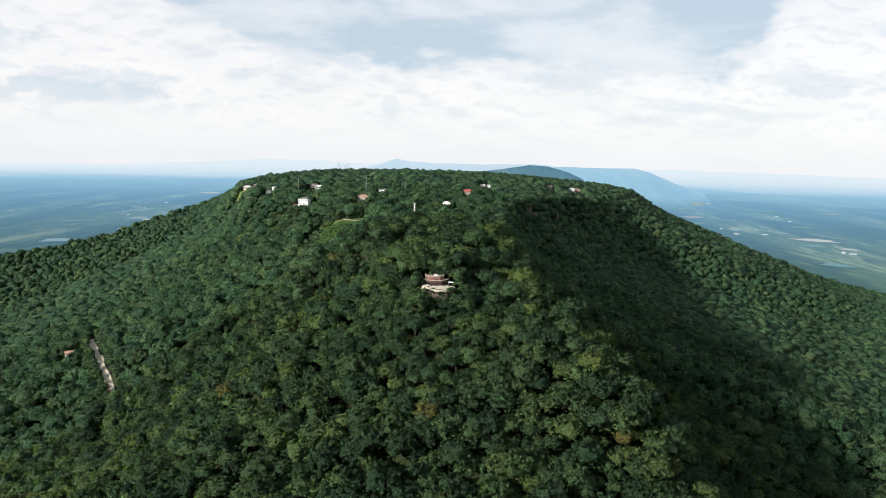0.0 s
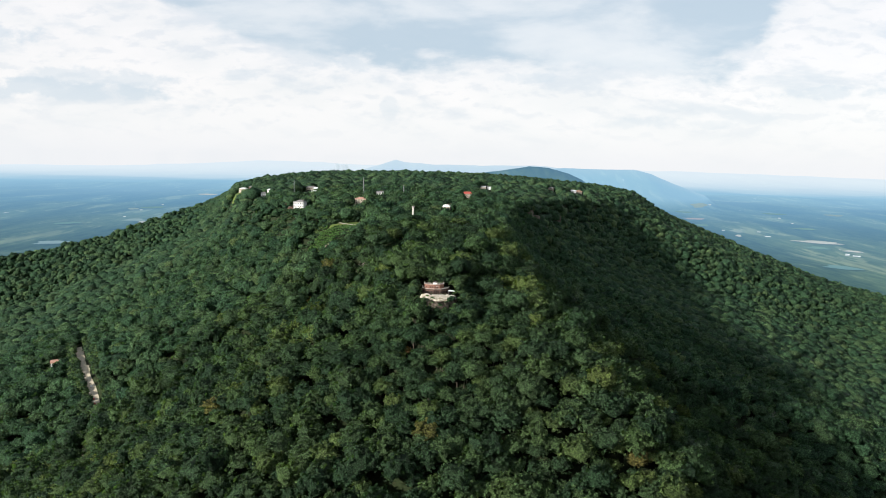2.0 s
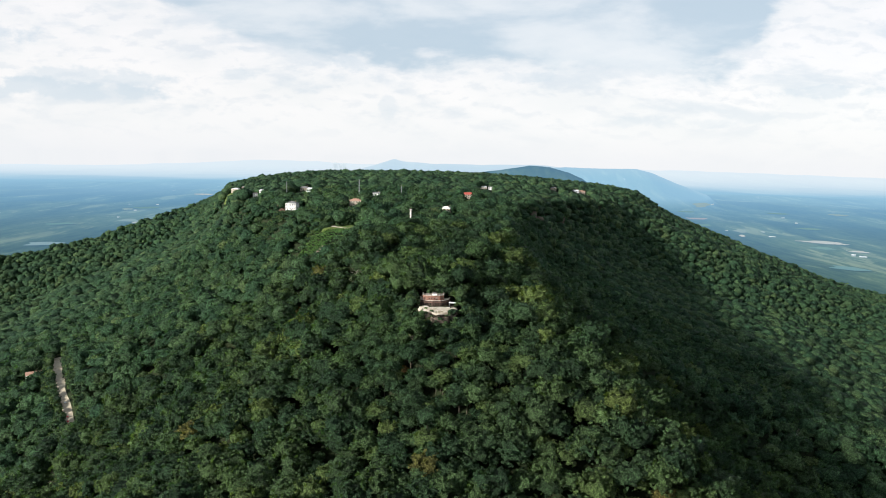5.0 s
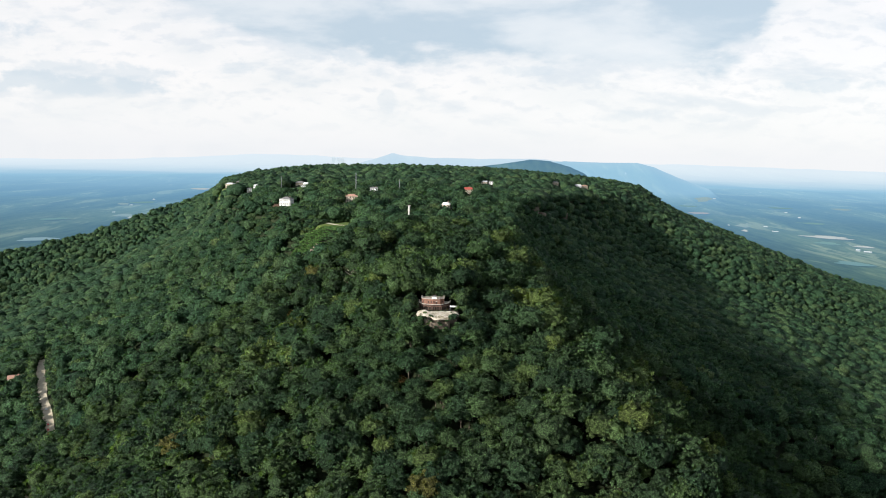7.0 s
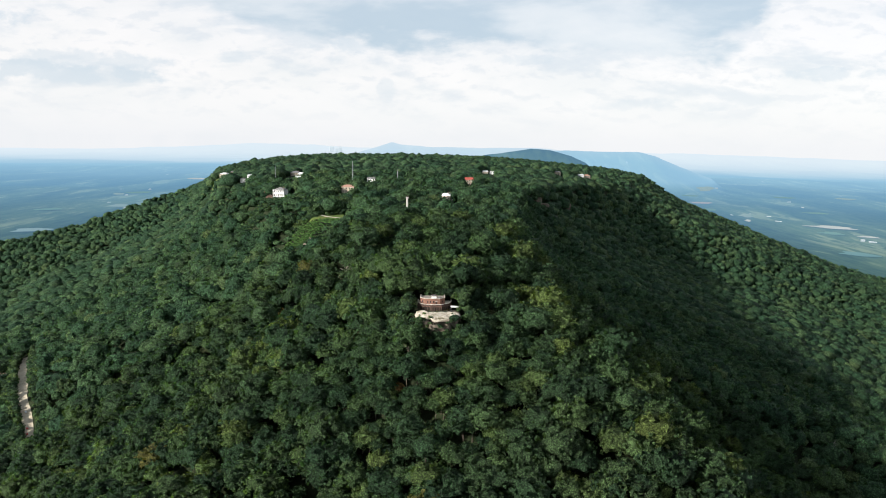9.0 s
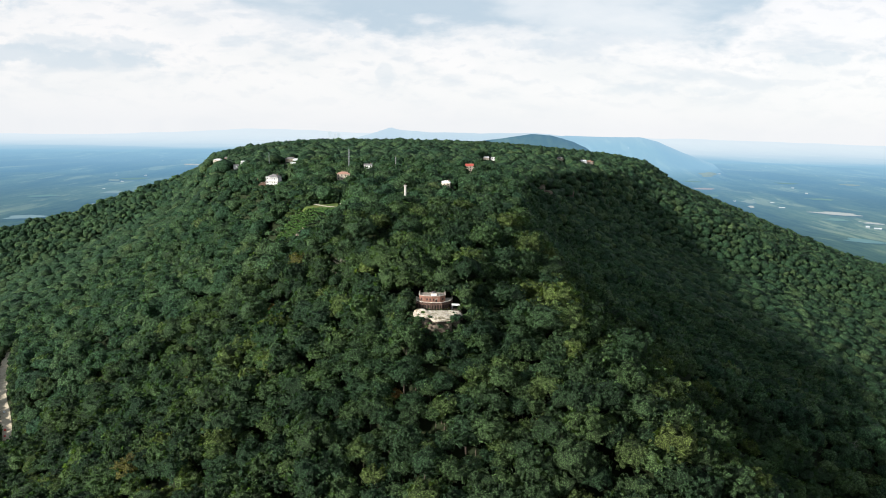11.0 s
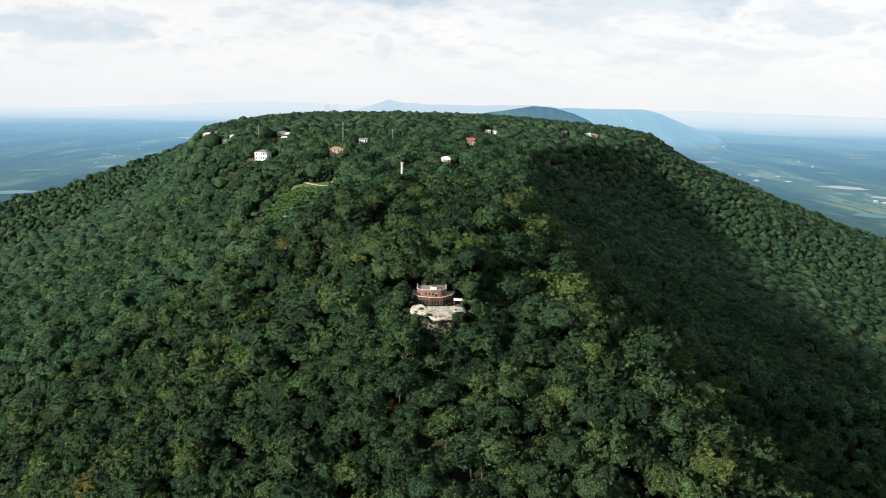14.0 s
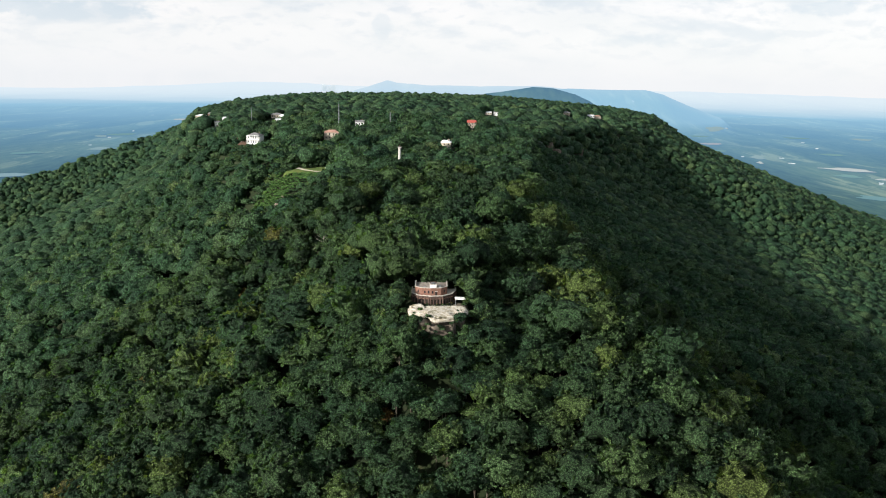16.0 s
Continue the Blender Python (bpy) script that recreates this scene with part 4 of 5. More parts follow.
# ---- houses ----
def house(name, at, w, d, h, wall, roof_mat, label, roof="gable", storeys=2, across=3, porch=False, rise=0.45, group="houses on the plateau"):
    """A house that fronts -y: walls, a roof with chimney, windows with sills, a door, perhaps a porch."""
    t = thing(name, at, label, "house", group)
    part("wall", box(-w / 2, w / 2, -d / 2, d / 2, -4.0, h, bevel=0.03), wall, t)
    over, top = 0.5, rise * min(d, w) / 2
    bm = bmesh.new()
    x, y = w / 2 + over, d / 2 + over
    inner = x - (y if roof == "hip" else 0.0)
    if roof == "flat":
        solid(bm, -x, x, -y, y, h + 0.003, h + 0.45, 0.05)
    else:
        eaves = [(-x, -y), (x, -y), (x, y), (-x, y)]
        lo = [bm.verts.new((a, b, h + 0.003)) for a, b in eaves]
        mid = [bm.verts.new((a, b, h + 0.25)) for a, b in eaves]
        r = [bm.verts.new((s * max(inner, 0.3), 0, h + 0.25 + top)) for s in (-1, 1)]
        bm.faces.new(lo[::-1])
        for i in range(4):
            j = (i + 1) % 4
            bm.faces.new((lo[i], lo[j], mid[j], mid[i]))
        bm.faces.new((mid[0], mid[1], r[1], r[0]))
        bm.faces.new((mid[2], mid[3], r[0], r[1]))
        bm.faces.new((mid[1], mid[2], r[1]))
        bm.faces.new((mid[3], mid[0], r[0]))
    top_part = part("roof", bm, roof_mat, t)
    if roof != "flat":
        part("chimney", box(-0.5, 0.5, -0.4, 0.4, h, h + top + 1.3, bevel=0.04), BROWN_WALL, top_part, "", pose(w * 0.27, d * 0.12, 0))
    step = h / storeys
    pane = bpy.data.meshes.new("pane")
    bm = box(-0.55, 0.55, -0.05, 0.05, 0, step * 0.5)
    bm.to_mesh(pane)
    bm.free()
    pane.materials.append(GLASS)
    sill = bpy.data.meshes.new("window_sill")
    bm = box(-0.7, 0.7, -0.10, 0.05, -0.16, -0.01)
    bm.to_mesh(sill)
    bm.free()
    sill.materials.append(WHITE)
    for k in range(storeys):
        for i in range(across):
            win = new("window", pane)
            win.parent, win.matrix_basis = t, pose(w * ((i + 0.5) / across - 0.5), -d / 2 - 0.03, step * (k + 0.3))
            fr = new("window_sill", sill)
            fr.parent = win
        win = new("window", pane)
        win.parent, win.matrix_basis = t, pose(-w / 2 - 0.03, 0, step * (k + 0.3), 0, 0, 90)
    part("door", box(-0.55, 0.55, -0.06, 0.1, 0, 2.1), BROWN_WALL, t, "", pose(w * 0.12 / across, -d / 2 - 0.02, 0.0))
    if porch:
        for k in range(1, storeys):
            part("balcony", box(-w / 2, w / 2, -2.4, 0, -0.22, 0.0, bevel=0.03), WHITE, t, "", pose(0, -d / 2 - 0.02, step * k))
            part("railing", box(-w / 2, w / 2, -2.4, -2.3, 0.75, 0.9), WHITE, t, "", pose(0, -d / 2 - 0.02, step * k))
        part("porch_roof", box(-w / 2 - 0.3, w / 2 + 0.3, -2.8, 0, -0.2, 0.05, bevel=0.03), WHITE, t, "", pose(0, -d / 2 - 0.02, h))
        for i in range(4):
            part("pillar", rod(bmesh.new(), (w * (i / 3 - 0.5) * 0.96, -d / 2 - 2.2, -3.5), (w * (i / 3 - 0.5) * 0.96, -d / 2 - 2.2, h - 0.2), 0.28, 0.24, 10), WHITE, t, "white round pillar")
    return t


def site(x, y, up=0.0, turn=0.0):
    return pose(x, y, level(x, y) + up, 0, 0, turn)


house("mansion", site(-216, 522, -2.5, -14), 16, 12, 15.5, WHITE, GREY_ROOF, "three-storey white mansion with pillars and balconies at the wooded brow", "hip", 3, 5, True, 0.5)
house("house", site(-236, 534, 3.5, 10), 11, 10, 9.0, BROWN_WALL, GREY_ROOF, "brown timber house with a grey roof beside the mansion", "gable", 2, 3)
house("house", site(-248, 792, -5.0, 15), 18, 12, 9.5, TAN_WALL, GREY_ROOF, "large tan house with a grey hipped roof among trees", "hip", 2, 5)
house("house", site(-233, 770, -4.5, -20), 9, 9, 9.0, WHITE, PALE_METAL, "white house with a pale metal roof among trees", "gable", 2, 3)
house("house", site(-226, 700, -5.0, 5), 8, 8, 8.0, WHITE, PALE_METAL, "small white house with a pale roof below the others", "gable", 2, 2)
house("house", site(-452, 1046, -1.0, -12), 17, 12, 7.5, TAN_WALL, PALE_METAL, "long pale-roofed house on a lawn at the cliff edge", "hip", 2, 5)
house("house", site(-436, 1056, -1.5, -12), 8, 10, 9.0, BROWN_WALL, GREY_ROOF, "brown house with a grey roof at the cliff edge", "gable", 2, 2)
house("house", site(-322, 772, 1.5, -15), 12, 9, 7.0, WHITE, PALE_METAL, "white house with a pale roof half hidden by trees", "gable", 2, 3)
house("house", site(-335, 762, -1.5, 20), 8, 8, 6.0, WHITE, GREY_ROOF, "small white house with a grey roof half hidden by trees", "gable", 2, 2)
house("house", site(55, 634, 2.8, 12), 12, 9, 7.0, TAN_WALL, RED_ROOF, "tan house with a bright red roof among dark trees", "gable", 2, 3, False, 0.75)
house("house", site(14, 386, 0.6, -10), 13, 11, 6.0, TAN_WALL, WHITE, "pale-roofed house among trees behind the column", "hip", 2, 3)
house("house", site(20, 396, 0.0, 20), 6, 6, 8.5, WHITE, PALE_METAL, "small white house with a pale roof behind another", "gable", 2, 2)
house("house", site(99, 925, -5.0, 5), 16, 10, 8.0, TAN_WALL, PALE_METAL, "long pale house among trees on the plateau", "gable", 2, 4)
house("house", site(116, 930, -4.0, 5), 9, 9, 9.5, WHITE, GREY_ROOF, "white gabled house with a grey roof among trees", "gable", 2, 2)
house("house", site(290, 1178, -1.0, 20), 16, 10, 7.5, TAN_WALL, GREY_ROOF, "grey-roofed tan house near the plateau edge", "hip", 2, 4)
house("house", site(372, 1300, -3.5, 15), 14, 11, 8.0, WHITE, PALE_METAL, "white house with a pale roof at the sunlit plateau edge", "gable", 2, 3)
house("house", site(390, 1312, -5.5, 15), 16, 12, 11.0, TAN_WALL, PINK_ROOF, "large tan house with a clay roof at the plateau edge", "hip", 3, 4)
house("house", site(-112, 446, 0.4, 6), 16, 11, 7.5, TAN_WALL, PINK_ROOF, "tan house with a faded clay roof among trees", "hip", 2, 4)
house("house", site(-93, 570, 0.0, 0), 11, 9, 9.0, WHITE, GREY_ROOF, "pale grey gabled house deep among trees", "gable", 2, 3)
house("house", site(-232, 976, -4.5, 0), 12, 9, 9.5, BROWN_WALL, PINK_ROOF, "brown house with a clay roof deep among trees", "gable", 2, 3)

# ---- lookout lawn ----
def patch(name, cx, cy, rx, ry, lift, mat, label, category, kind="structure"):
    """A patch of ground cover that follows the slope, with an uneven outline."""
    rr, aa = np.meshgrid(np.linspace(0, 1, 14), np.linspace(0, 2 * np.pi, 49))
    wobble = 1 + 0.13 * np.sin(3 * aa + cx) + 0.08 * np.sin(7 * aa + cy)
    x, y = cx + rr * rx * wobble * np.cos(aa), cy + rr * ry * wobble * np.sin(aa)
    z = land(x, y) + lift - 0.8 * rr ** 6
    me = sheet_mesh(name, x, y, z)
    me.flip_normals()
    me.materials.append(mat)
    return tagged(new(name, me), label, category, kind=kind)


def strip(name, line, half, lift, mat, label, category):
    """A path or road of a given half width along a line, on the slope."""
    pts = np.array(line, float)
    s = np.concatenate([[0], np.cumsum(np.hypot(*np.diff(pts, axis=0).T))])
    u = np.arange(0, s[-1], 2.5)
    px, py = np.interp(u, s, pts[:, 0]), np.interp(u, s, pts[:, 1])
    k = np.ones(9) / 9
    px, py = [np.convolve(np.pad(v, 4, mode="edge"), k, "valid") for v in (px, py)]
    dx, dy = np.gradient(px), np.gradient(py)
    n = np.hypot(dx, dy)
    across = np.linspace(-1, 1, 7)[None, :]
    w_ = (half * (1 + 0.12 * np.sin(u * 0.13) + 0.10 * np.sin(u * 0.41 + 1)))[:, None]
    x, y = px[:, None] + (dy / n)[:, None] * across * w_, py[:, None] - (dx / n)[:, None] * across * w_
    z = land(px, py)[:, None] * 0.6 + land(x, y) * 0.4 + lift + 0.15 * (1 - across ** 2)
    me = sheet_mesh(name, x, y, z)
    me.materials.append(mat)
    return tagged(new(name, me), label, category, kind="structure")


patch("lawn", -102, 286, 27, 18, 0.7, GRASS, "sunlit mown lawn with a curved path at the brow", "lawn")
strip("path", [(-133, 310), (-127, 303), (-120, 293), (-112, 284), (-103, 277), (-93, 273), (-82, 272), (-72, 275)], 2.3, 0.95, PATH_STONE, "pale paved footpath curving along the lookout lawn", "path")
patch("cliff_lawn", -452, 1018, 24, 26, 0.5, GRASS, "green lawn in front of the cliff-edge houses", "lawn")
patch("mansion_lawn", -218, 503, 17, 8, 0.5, GRASS, "pale green terrace below the white mansion", "lawn")
patch("terrace", -30, 205, 5, 8, 0.6, PATH_STONE, "pale paved terrace in front of the column", "paving")
for k, (x, y, s) in enumerate([(-128, 233, 1.2), (-126, 237, 1.0), (-124.5, 240, 0.9), (-131, 230, 1.1), (-129.5, 226, 0.9), (-134, 238, 0.8), (-41, 139, 2.2), (-46, 144, 1.6), (-35, 147, 1.7), (-18, 172, 1.4), (-39, 150, 2.0), (-34, 161, 1.7), (-37, 155, 1.5)]):
    rock("boulder", pose(x, y, level(x, y) + s * 0.9, 8, 4, 37 * k), (s * 1.7, s * 1.2, s * 1.1), 20 + k, BOULDER, "buff sandstone boulder on the wooded slope", 0.5, 0.22, None, 0.6, 0.8)
for k, (x, y, s) in enumerate([(-76, 128, 3.0), (-80, 122, 2.2), (-73, 121, 1.9)]):
    rock("crag", pose(x, y, level(x, y) + s * 0.9, 5, 8, 50 * k), (s * 1.6, s, s * 1.6), 40 + k, CLIFF, "brown weathered crag showing among the trees", 0.4, 0.14)
for k, (x, y, wide, high) in enumerate([(187, 694, 9, 13), (173, 678, 7, 11), (208, 722, 8, 10), (255, 851, 10, 12), (150, 622, 6, 9)]):
    rock("cliff", pose(x, y, level(x, y) + 1.0, 0, 4, 62 + 9 * k), (wide * 1.3, 5.0, high * 0.9), 60 + k, CLIFF, "grey sandstone cliff face along the wooded brow", 0.22, 0.3, None, 0.6, 1.2)
for k, (x, y) in enumerate([(-96, 292), (-88, 288), (-82, 285), (-77, 288)]):
    m = thing("park_sign", pose(x, y, level(x, y) + 0.4, 0, 0, 15 * k), "small stone park marker beside the path", "marker", "markers on the lawn")
    part("base", box(-0.9, 0.9, -0.6, 0.6, -0.4, 0.5, bevel=0.06), DARK_STONE, m)
    part("tablet", box(-0.7, 0.7, -0.25, 0.25, 0.5, 1.7, bevel=0.05), BRICK if k % 2 else GRANITE, m)
tent = thing("pavilion", pose(-131, 315, level(-131, 315), 0, 0, 10), "small white pavilion at the path's end", "pavilion")
part("roof", prism(bmesh.new(), [(-2.6, -2.2), (2.6, -2.2), (2.6, 2.2), (-2.6, 2.2)], 2.6, 3.8, 0.15), WHITE, tent)
for px in (-2.3, 2.3):
    for py in (-1.9, 1.9):
        part("post", rod(bmesh.new(), (px, py, -0.3), (px, py, 2.62), 0.08, 0.08, 6), WHITE, tent)

# ---- the gravel road, its cars and the cabin ----
road = strip("road", ROAD, 4.9, 1.1, GRAVEL, "pale sandy gravel road cut through the forest", "road")


def car(x, y, turn, paint, label):
    c = thing("car", pose(x, y, level(x, y) + 1.22, -6, 0, turn), label, "car", "cars parked on the gravel road")
    bm = box(-0.92, 0.92, -2.25, 2.25, 0.35, 0.95, bevel=0.12)
    part("body", bm, paint, c)
    bm = prism(bmesh.new(), [(-0.8, -1.5), (0.8, -1.5), (0.8, 1.1), (-0.8, 1.1)], 0.953, 1.5, 0.8)
    cabin = part("cabin", bm, paint, c)
    part("windscreen", box(-0.62, 0.62, -0.05, 0.05, 1.02, 1.4), GLASS, cabin, "dark windscreen", pose(0, -1.36, 0.0, -18, 0, 0))
    part("rear_window", box(-0.62, 0.62, -0.05, 0.05, 1.02, 1.4), GLASS, cabin, "dark rear window", pose(0, 1.0, 0.0, 18, 0, 0))
    for wx in (-0.86, 0.86):
        for wy in (-1.4, 1.4):
            tyre = part("wheel", rod(bmesh.new(), (wx - 0.11, wy, 0.33), (wx + 0.11, wy, 0.33), 0.33, 0.33, 14), RUBBER, c)
            part("rim", rod(bmesh.new(), (wx - 0.13, wy, 0.33), (wx + 0.13, wy, 0.33), 0.19, 0.19, 10), METAL, tyre)
    return c


car(-380.5, 168.0, 36, CAR_WHITE, "white car parked at the edge of the gravel road")
car(-366.5, 145.0, 34, CAR_RED, "red car parked on the gravel road")
car(-362.0, 137.0, 34, CAR_RED, "red car parked on the gravel road")
car(-358.0, 129.5, 32, CAR_RED, "red car parked on the gravel road")
house("cabin", site(-489, 296, 0.5, 28), 14, 10, 5.0, WHITE, PINK_ROOF, "white cabin with a brick-red roof in the woods by the road", "gable", 1, 3, False, 0.6, "houses by the road")
house("shed", site(-475, 287, 0.8, 28), 7, 8, 4.5, WHITE, PALE_METAL, "white shed with a pale roof beside the cabin", "gable", 1, 2, False, 0.5, "houses by the road")

# ---- fields and buildings in the far valley ----
FIELDS = [  # bearing and depression in degrees, width and depth in degrees, kind
    (-27.27, 6.93, 2.91, 0.33, "sand"),
    (-24.25, 5.26, 2.44, 0.38, "hay"),
    (-23.67, 5.43, 1.41, 0.28, "sand"),
    (-24.14, 6.1, 2.35, 0.33, "brick"),
    (-30.13, 6.83, 4.23, 0.47, "hay"),
    (-28.9, 5.4, 3.29, 0.24, "green"),
    (-22.88, 4.29, 3.29, 0.28, "green"),
    (-24.29, 4.38, 1.41, 0.24, "hay"),
    (-18.73, 3.25, 2.63, 0.19, "sand"),
    (-31.16, 8.93, 2.82, 0.28, "green"),
    (-25.4, 7.38, 1.88, 0.24, "green"),
    (21.33, 4.32, 2.82, 0.24, "brick"),
    (21.5, 3.24, 2.07, 0.66, "hay"),
    (21.7, 4.82, 2.82, 0.28, "green"),
    (24.55, 5.12, 1.69, 0.42, "hay"),
    (24.7, 5.49, 0.75, 0.24, "sand"),
    (30.3, 6.03, 2.82, 0.28, "green"),
    (27.01, 3.65, 2.82, 0.19, "green"),
    (31.0, 3.53, 2.35, 0.19, "hay"),
    (20.46, 3.82, 2.35, 0.19, "green"),
    (32.04, 7.37, 4.23, 0.47, "green"),
    (29.23, 4.66, 3.29, 0.19, "green"),
    (30.3, 5.60, 5.6, 0.30, "sand"),
    (32.6, 6.1, 2.2, 0.22, "sand"),
]
SHEDS = [  # bearing, depression, width and height in degrees
    (-30.82, 8.23, 0.75, 0.38), (-30.06, 8.21, 0.56, 0.24), (-29.43, 8.1, 0.94, 0.28), (-28.83, 7.99, 0.66, 0.33), (-31.9, 8.68, 0.47, 0.24), (-31.5, 8.3, 0.38, 0.19), 
    (-30.82, 8.92, 0.28, 0.19), (-24.45, 4.34, 0.42, 0.28), (-23.79, 4.41, 0.28, 0.19), (-23.24, 4.21, 0.33, 0.19), (-25.02, 4.91, 0.28, 0.14), (-22.61, 5.41, 0.24, 0.14), 
    (-22.17, 3.99, 0.24, 0.19), (-25.78, 6.0, 0.24, 0.14), (-26.9, 7.1, 0.28, 0.19), (26.78, 5.34, 0.66, 0.19), 
    (26.1, 5.02, 0.42, 0.16), (32.89, 6.37, 0.75, 0.28), (22.31, 3.07, 0.28, 0.14), (27.38, 3.87, 0.28, 0.14), (28.31, 4.22, 0.24, 0.19), (24.7, 5.44, 0.28, 0.19), 
    (23.52, 5.05, 0.28, 0.14), (32.28, 6.34, 0.42, 0.56)]


def valley(bearing_, down):
    """The spot of the far sheet that is seen at a bearing and a depression, and its distance."""
    i = int(np.abs(turn - radians(bearing_)).argmin())
    use = (gr[:, i] > 2300) & (gr[:, i] < 4500)
    r = gr[use, i]
    tilt = np.minimum.accumulate((EYE[2] - gz[use, i]) / r)
    d = float(np.interp(math.tan(radians(down)), tilt[::-1], r[::-1]))
    a = radians(bearing_)
    return EYE[0] + d * math.sin(a), EYE[1] + d * math.cos(a), EYE[2] - d * math.tan(radians(down)), d


def tilt_sheet(name, bearing_, down, wide, deep, mat, label):
    """A field lying on the far sheet."""
    aa, rr = np.meshgrid(np.linspace(0, 2 * np.pi, 25), np.linspace(0, 1, 3))
    b = bearing_ + wide / 2 * rr * np.cos(aa) * (1 + 0.22 * np.sin(3 * aa + down) + 0.12 * np.sin(5 * aa + bearing_))
    d = down + deep / 2 * rr * np.sin(aa) * (1 + 0.2 * np.sin(2 * aa + bearing_))
    spots = [[valley(float(p), float(q)) for p, q in zip(pb, pd)] for pb, pd in zip(b, d)]
    x, y, z = [np.array([[s[k] for s in row] for row in spots]) for k in range(3)]
    me = sheet_mesh(name, x, y, z + 5.0)
    me.materials.append(mat)
    return tagged(new(name, me), label, "field", "fields in the valley", "structure")


def hazed(name, colour, haze_colour, share):
    """A surface miles off: its own colour with the blue haze between painted on as emission."""
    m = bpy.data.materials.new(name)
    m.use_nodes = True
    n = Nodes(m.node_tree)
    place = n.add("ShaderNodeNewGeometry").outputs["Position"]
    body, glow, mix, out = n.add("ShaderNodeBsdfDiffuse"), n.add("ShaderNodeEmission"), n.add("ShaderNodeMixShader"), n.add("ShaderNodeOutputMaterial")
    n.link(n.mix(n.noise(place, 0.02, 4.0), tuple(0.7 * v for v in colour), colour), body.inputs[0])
    # painted haze: a steady glow mixed over the surface colour
    glow.inputs[0].default_value = (*haze_colour, 1)
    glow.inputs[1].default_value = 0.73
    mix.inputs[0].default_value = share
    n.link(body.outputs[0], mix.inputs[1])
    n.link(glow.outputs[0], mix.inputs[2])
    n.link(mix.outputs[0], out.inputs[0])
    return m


HAZE_BLUE = (0.11, 0.24, 0.34)
FIELD_MATS = {"sand": hazed("sandy_field", (0.75, 0.68, 0.56), HAZE_BLUE, 0.62), "hay": hazed("hay_field", (0.46, 0.50, 0.38), HAZE_BLUE, 0.74), "brick": hazed("bare_red_earth", (0.62, 0.48, 0.44), HAZE_BLUE, 0.66), "green": hazed("pasture", (0.22, 0.32, 0.15), HAZE_BLUE, 0.74)}
FIELD_LABELS = {"sand": "pale sandy field in the hazy valley", "hay": "straw-coloured field in the hazy valley", "brick": "bare reddish ground in the hazy valley", "green": "light green pasture in the hazy valley"}
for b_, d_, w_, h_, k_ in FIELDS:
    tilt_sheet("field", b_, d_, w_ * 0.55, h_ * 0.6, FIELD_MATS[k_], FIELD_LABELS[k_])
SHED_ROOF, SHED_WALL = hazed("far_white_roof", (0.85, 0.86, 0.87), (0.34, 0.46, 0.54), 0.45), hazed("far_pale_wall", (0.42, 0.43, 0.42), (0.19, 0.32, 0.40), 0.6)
for b_, d_, w_, h_ in SHEDS:
    x, y, z, r = valley(b_, d_)
    w, h = 0.62 * r * math.tan(radians(w_)), 0.34 * r * math.tan(radians(h_))
    deep = max(w * 0.45, 14.0)
    tall = h_ > 0.5
    shed = thing("tower_block" if tall else "warehouse", pose(x, y, z - 2, 0, 0, -b_), "pale tower block in the hazy valley" if tall else "white-roofed shed in the hazy valley", "building", "buildings in the valley")
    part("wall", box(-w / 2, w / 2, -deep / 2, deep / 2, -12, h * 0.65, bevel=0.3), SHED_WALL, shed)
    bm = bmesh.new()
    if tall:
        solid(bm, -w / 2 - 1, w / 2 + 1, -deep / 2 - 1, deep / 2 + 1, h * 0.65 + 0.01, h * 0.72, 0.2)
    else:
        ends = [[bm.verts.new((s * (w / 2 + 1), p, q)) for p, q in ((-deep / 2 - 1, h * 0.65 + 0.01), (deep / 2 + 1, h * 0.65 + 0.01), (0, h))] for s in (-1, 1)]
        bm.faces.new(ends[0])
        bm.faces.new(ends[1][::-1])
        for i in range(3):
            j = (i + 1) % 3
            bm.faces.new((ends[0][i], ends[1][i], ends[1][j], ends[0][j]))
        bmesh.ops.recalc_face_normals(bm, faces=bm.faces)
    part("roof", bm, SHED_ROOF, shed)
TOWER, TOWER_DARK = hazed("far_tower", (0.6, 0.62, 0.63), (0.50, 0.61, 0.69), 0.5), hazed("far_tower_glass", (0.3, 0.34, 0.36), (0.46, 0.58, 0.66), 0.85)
# the pale towers beyond the plateau
for b_, w_, top_, base_ in [(-8.35, 0.34, -0.52, -1.9), (-7.95, 0.24, -0.66, -1.9), (-7.65, 0.30, -0.56, -1.9)]:
    r = 4200.0
    x, y = EYE[0] + r * math.sin(radians(b_)), EYE[1] + r * math.cos(radians(b_))
    top, base, w = EYE[2] + r * math.tan(radians(top_)), EYE[2] + r * math.tan(radians(base_)), r * math.tan(radians(w_))
    tower = thing("tower_block", pose(x, y, -200, 0, 0, -b_), "pale grey tower block far behind the plateau", "building", "far tower blocks")
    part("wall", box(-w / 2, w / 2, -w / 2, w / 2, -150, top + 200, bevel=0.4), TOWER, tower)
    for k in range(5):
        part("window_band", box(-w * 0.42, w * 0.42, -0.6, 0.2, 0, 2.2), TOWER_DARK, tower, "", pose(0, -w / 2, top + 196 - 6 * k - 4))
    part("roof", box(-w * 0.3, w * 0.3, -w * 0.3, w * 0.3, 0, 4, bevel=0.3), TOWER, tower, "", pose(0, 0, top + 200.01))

# ---- planting ----
rng = np.random.default_rng(7)
NEAR_KINDS = [crown(rng, 26, 7, 0.095, 2, 0.7, 0.20) for _ in range(10)]
MID_KINDS = [crown(rng, 16, 3, 0.11, 2, 0.5, 0.16) for _ in range(8)]
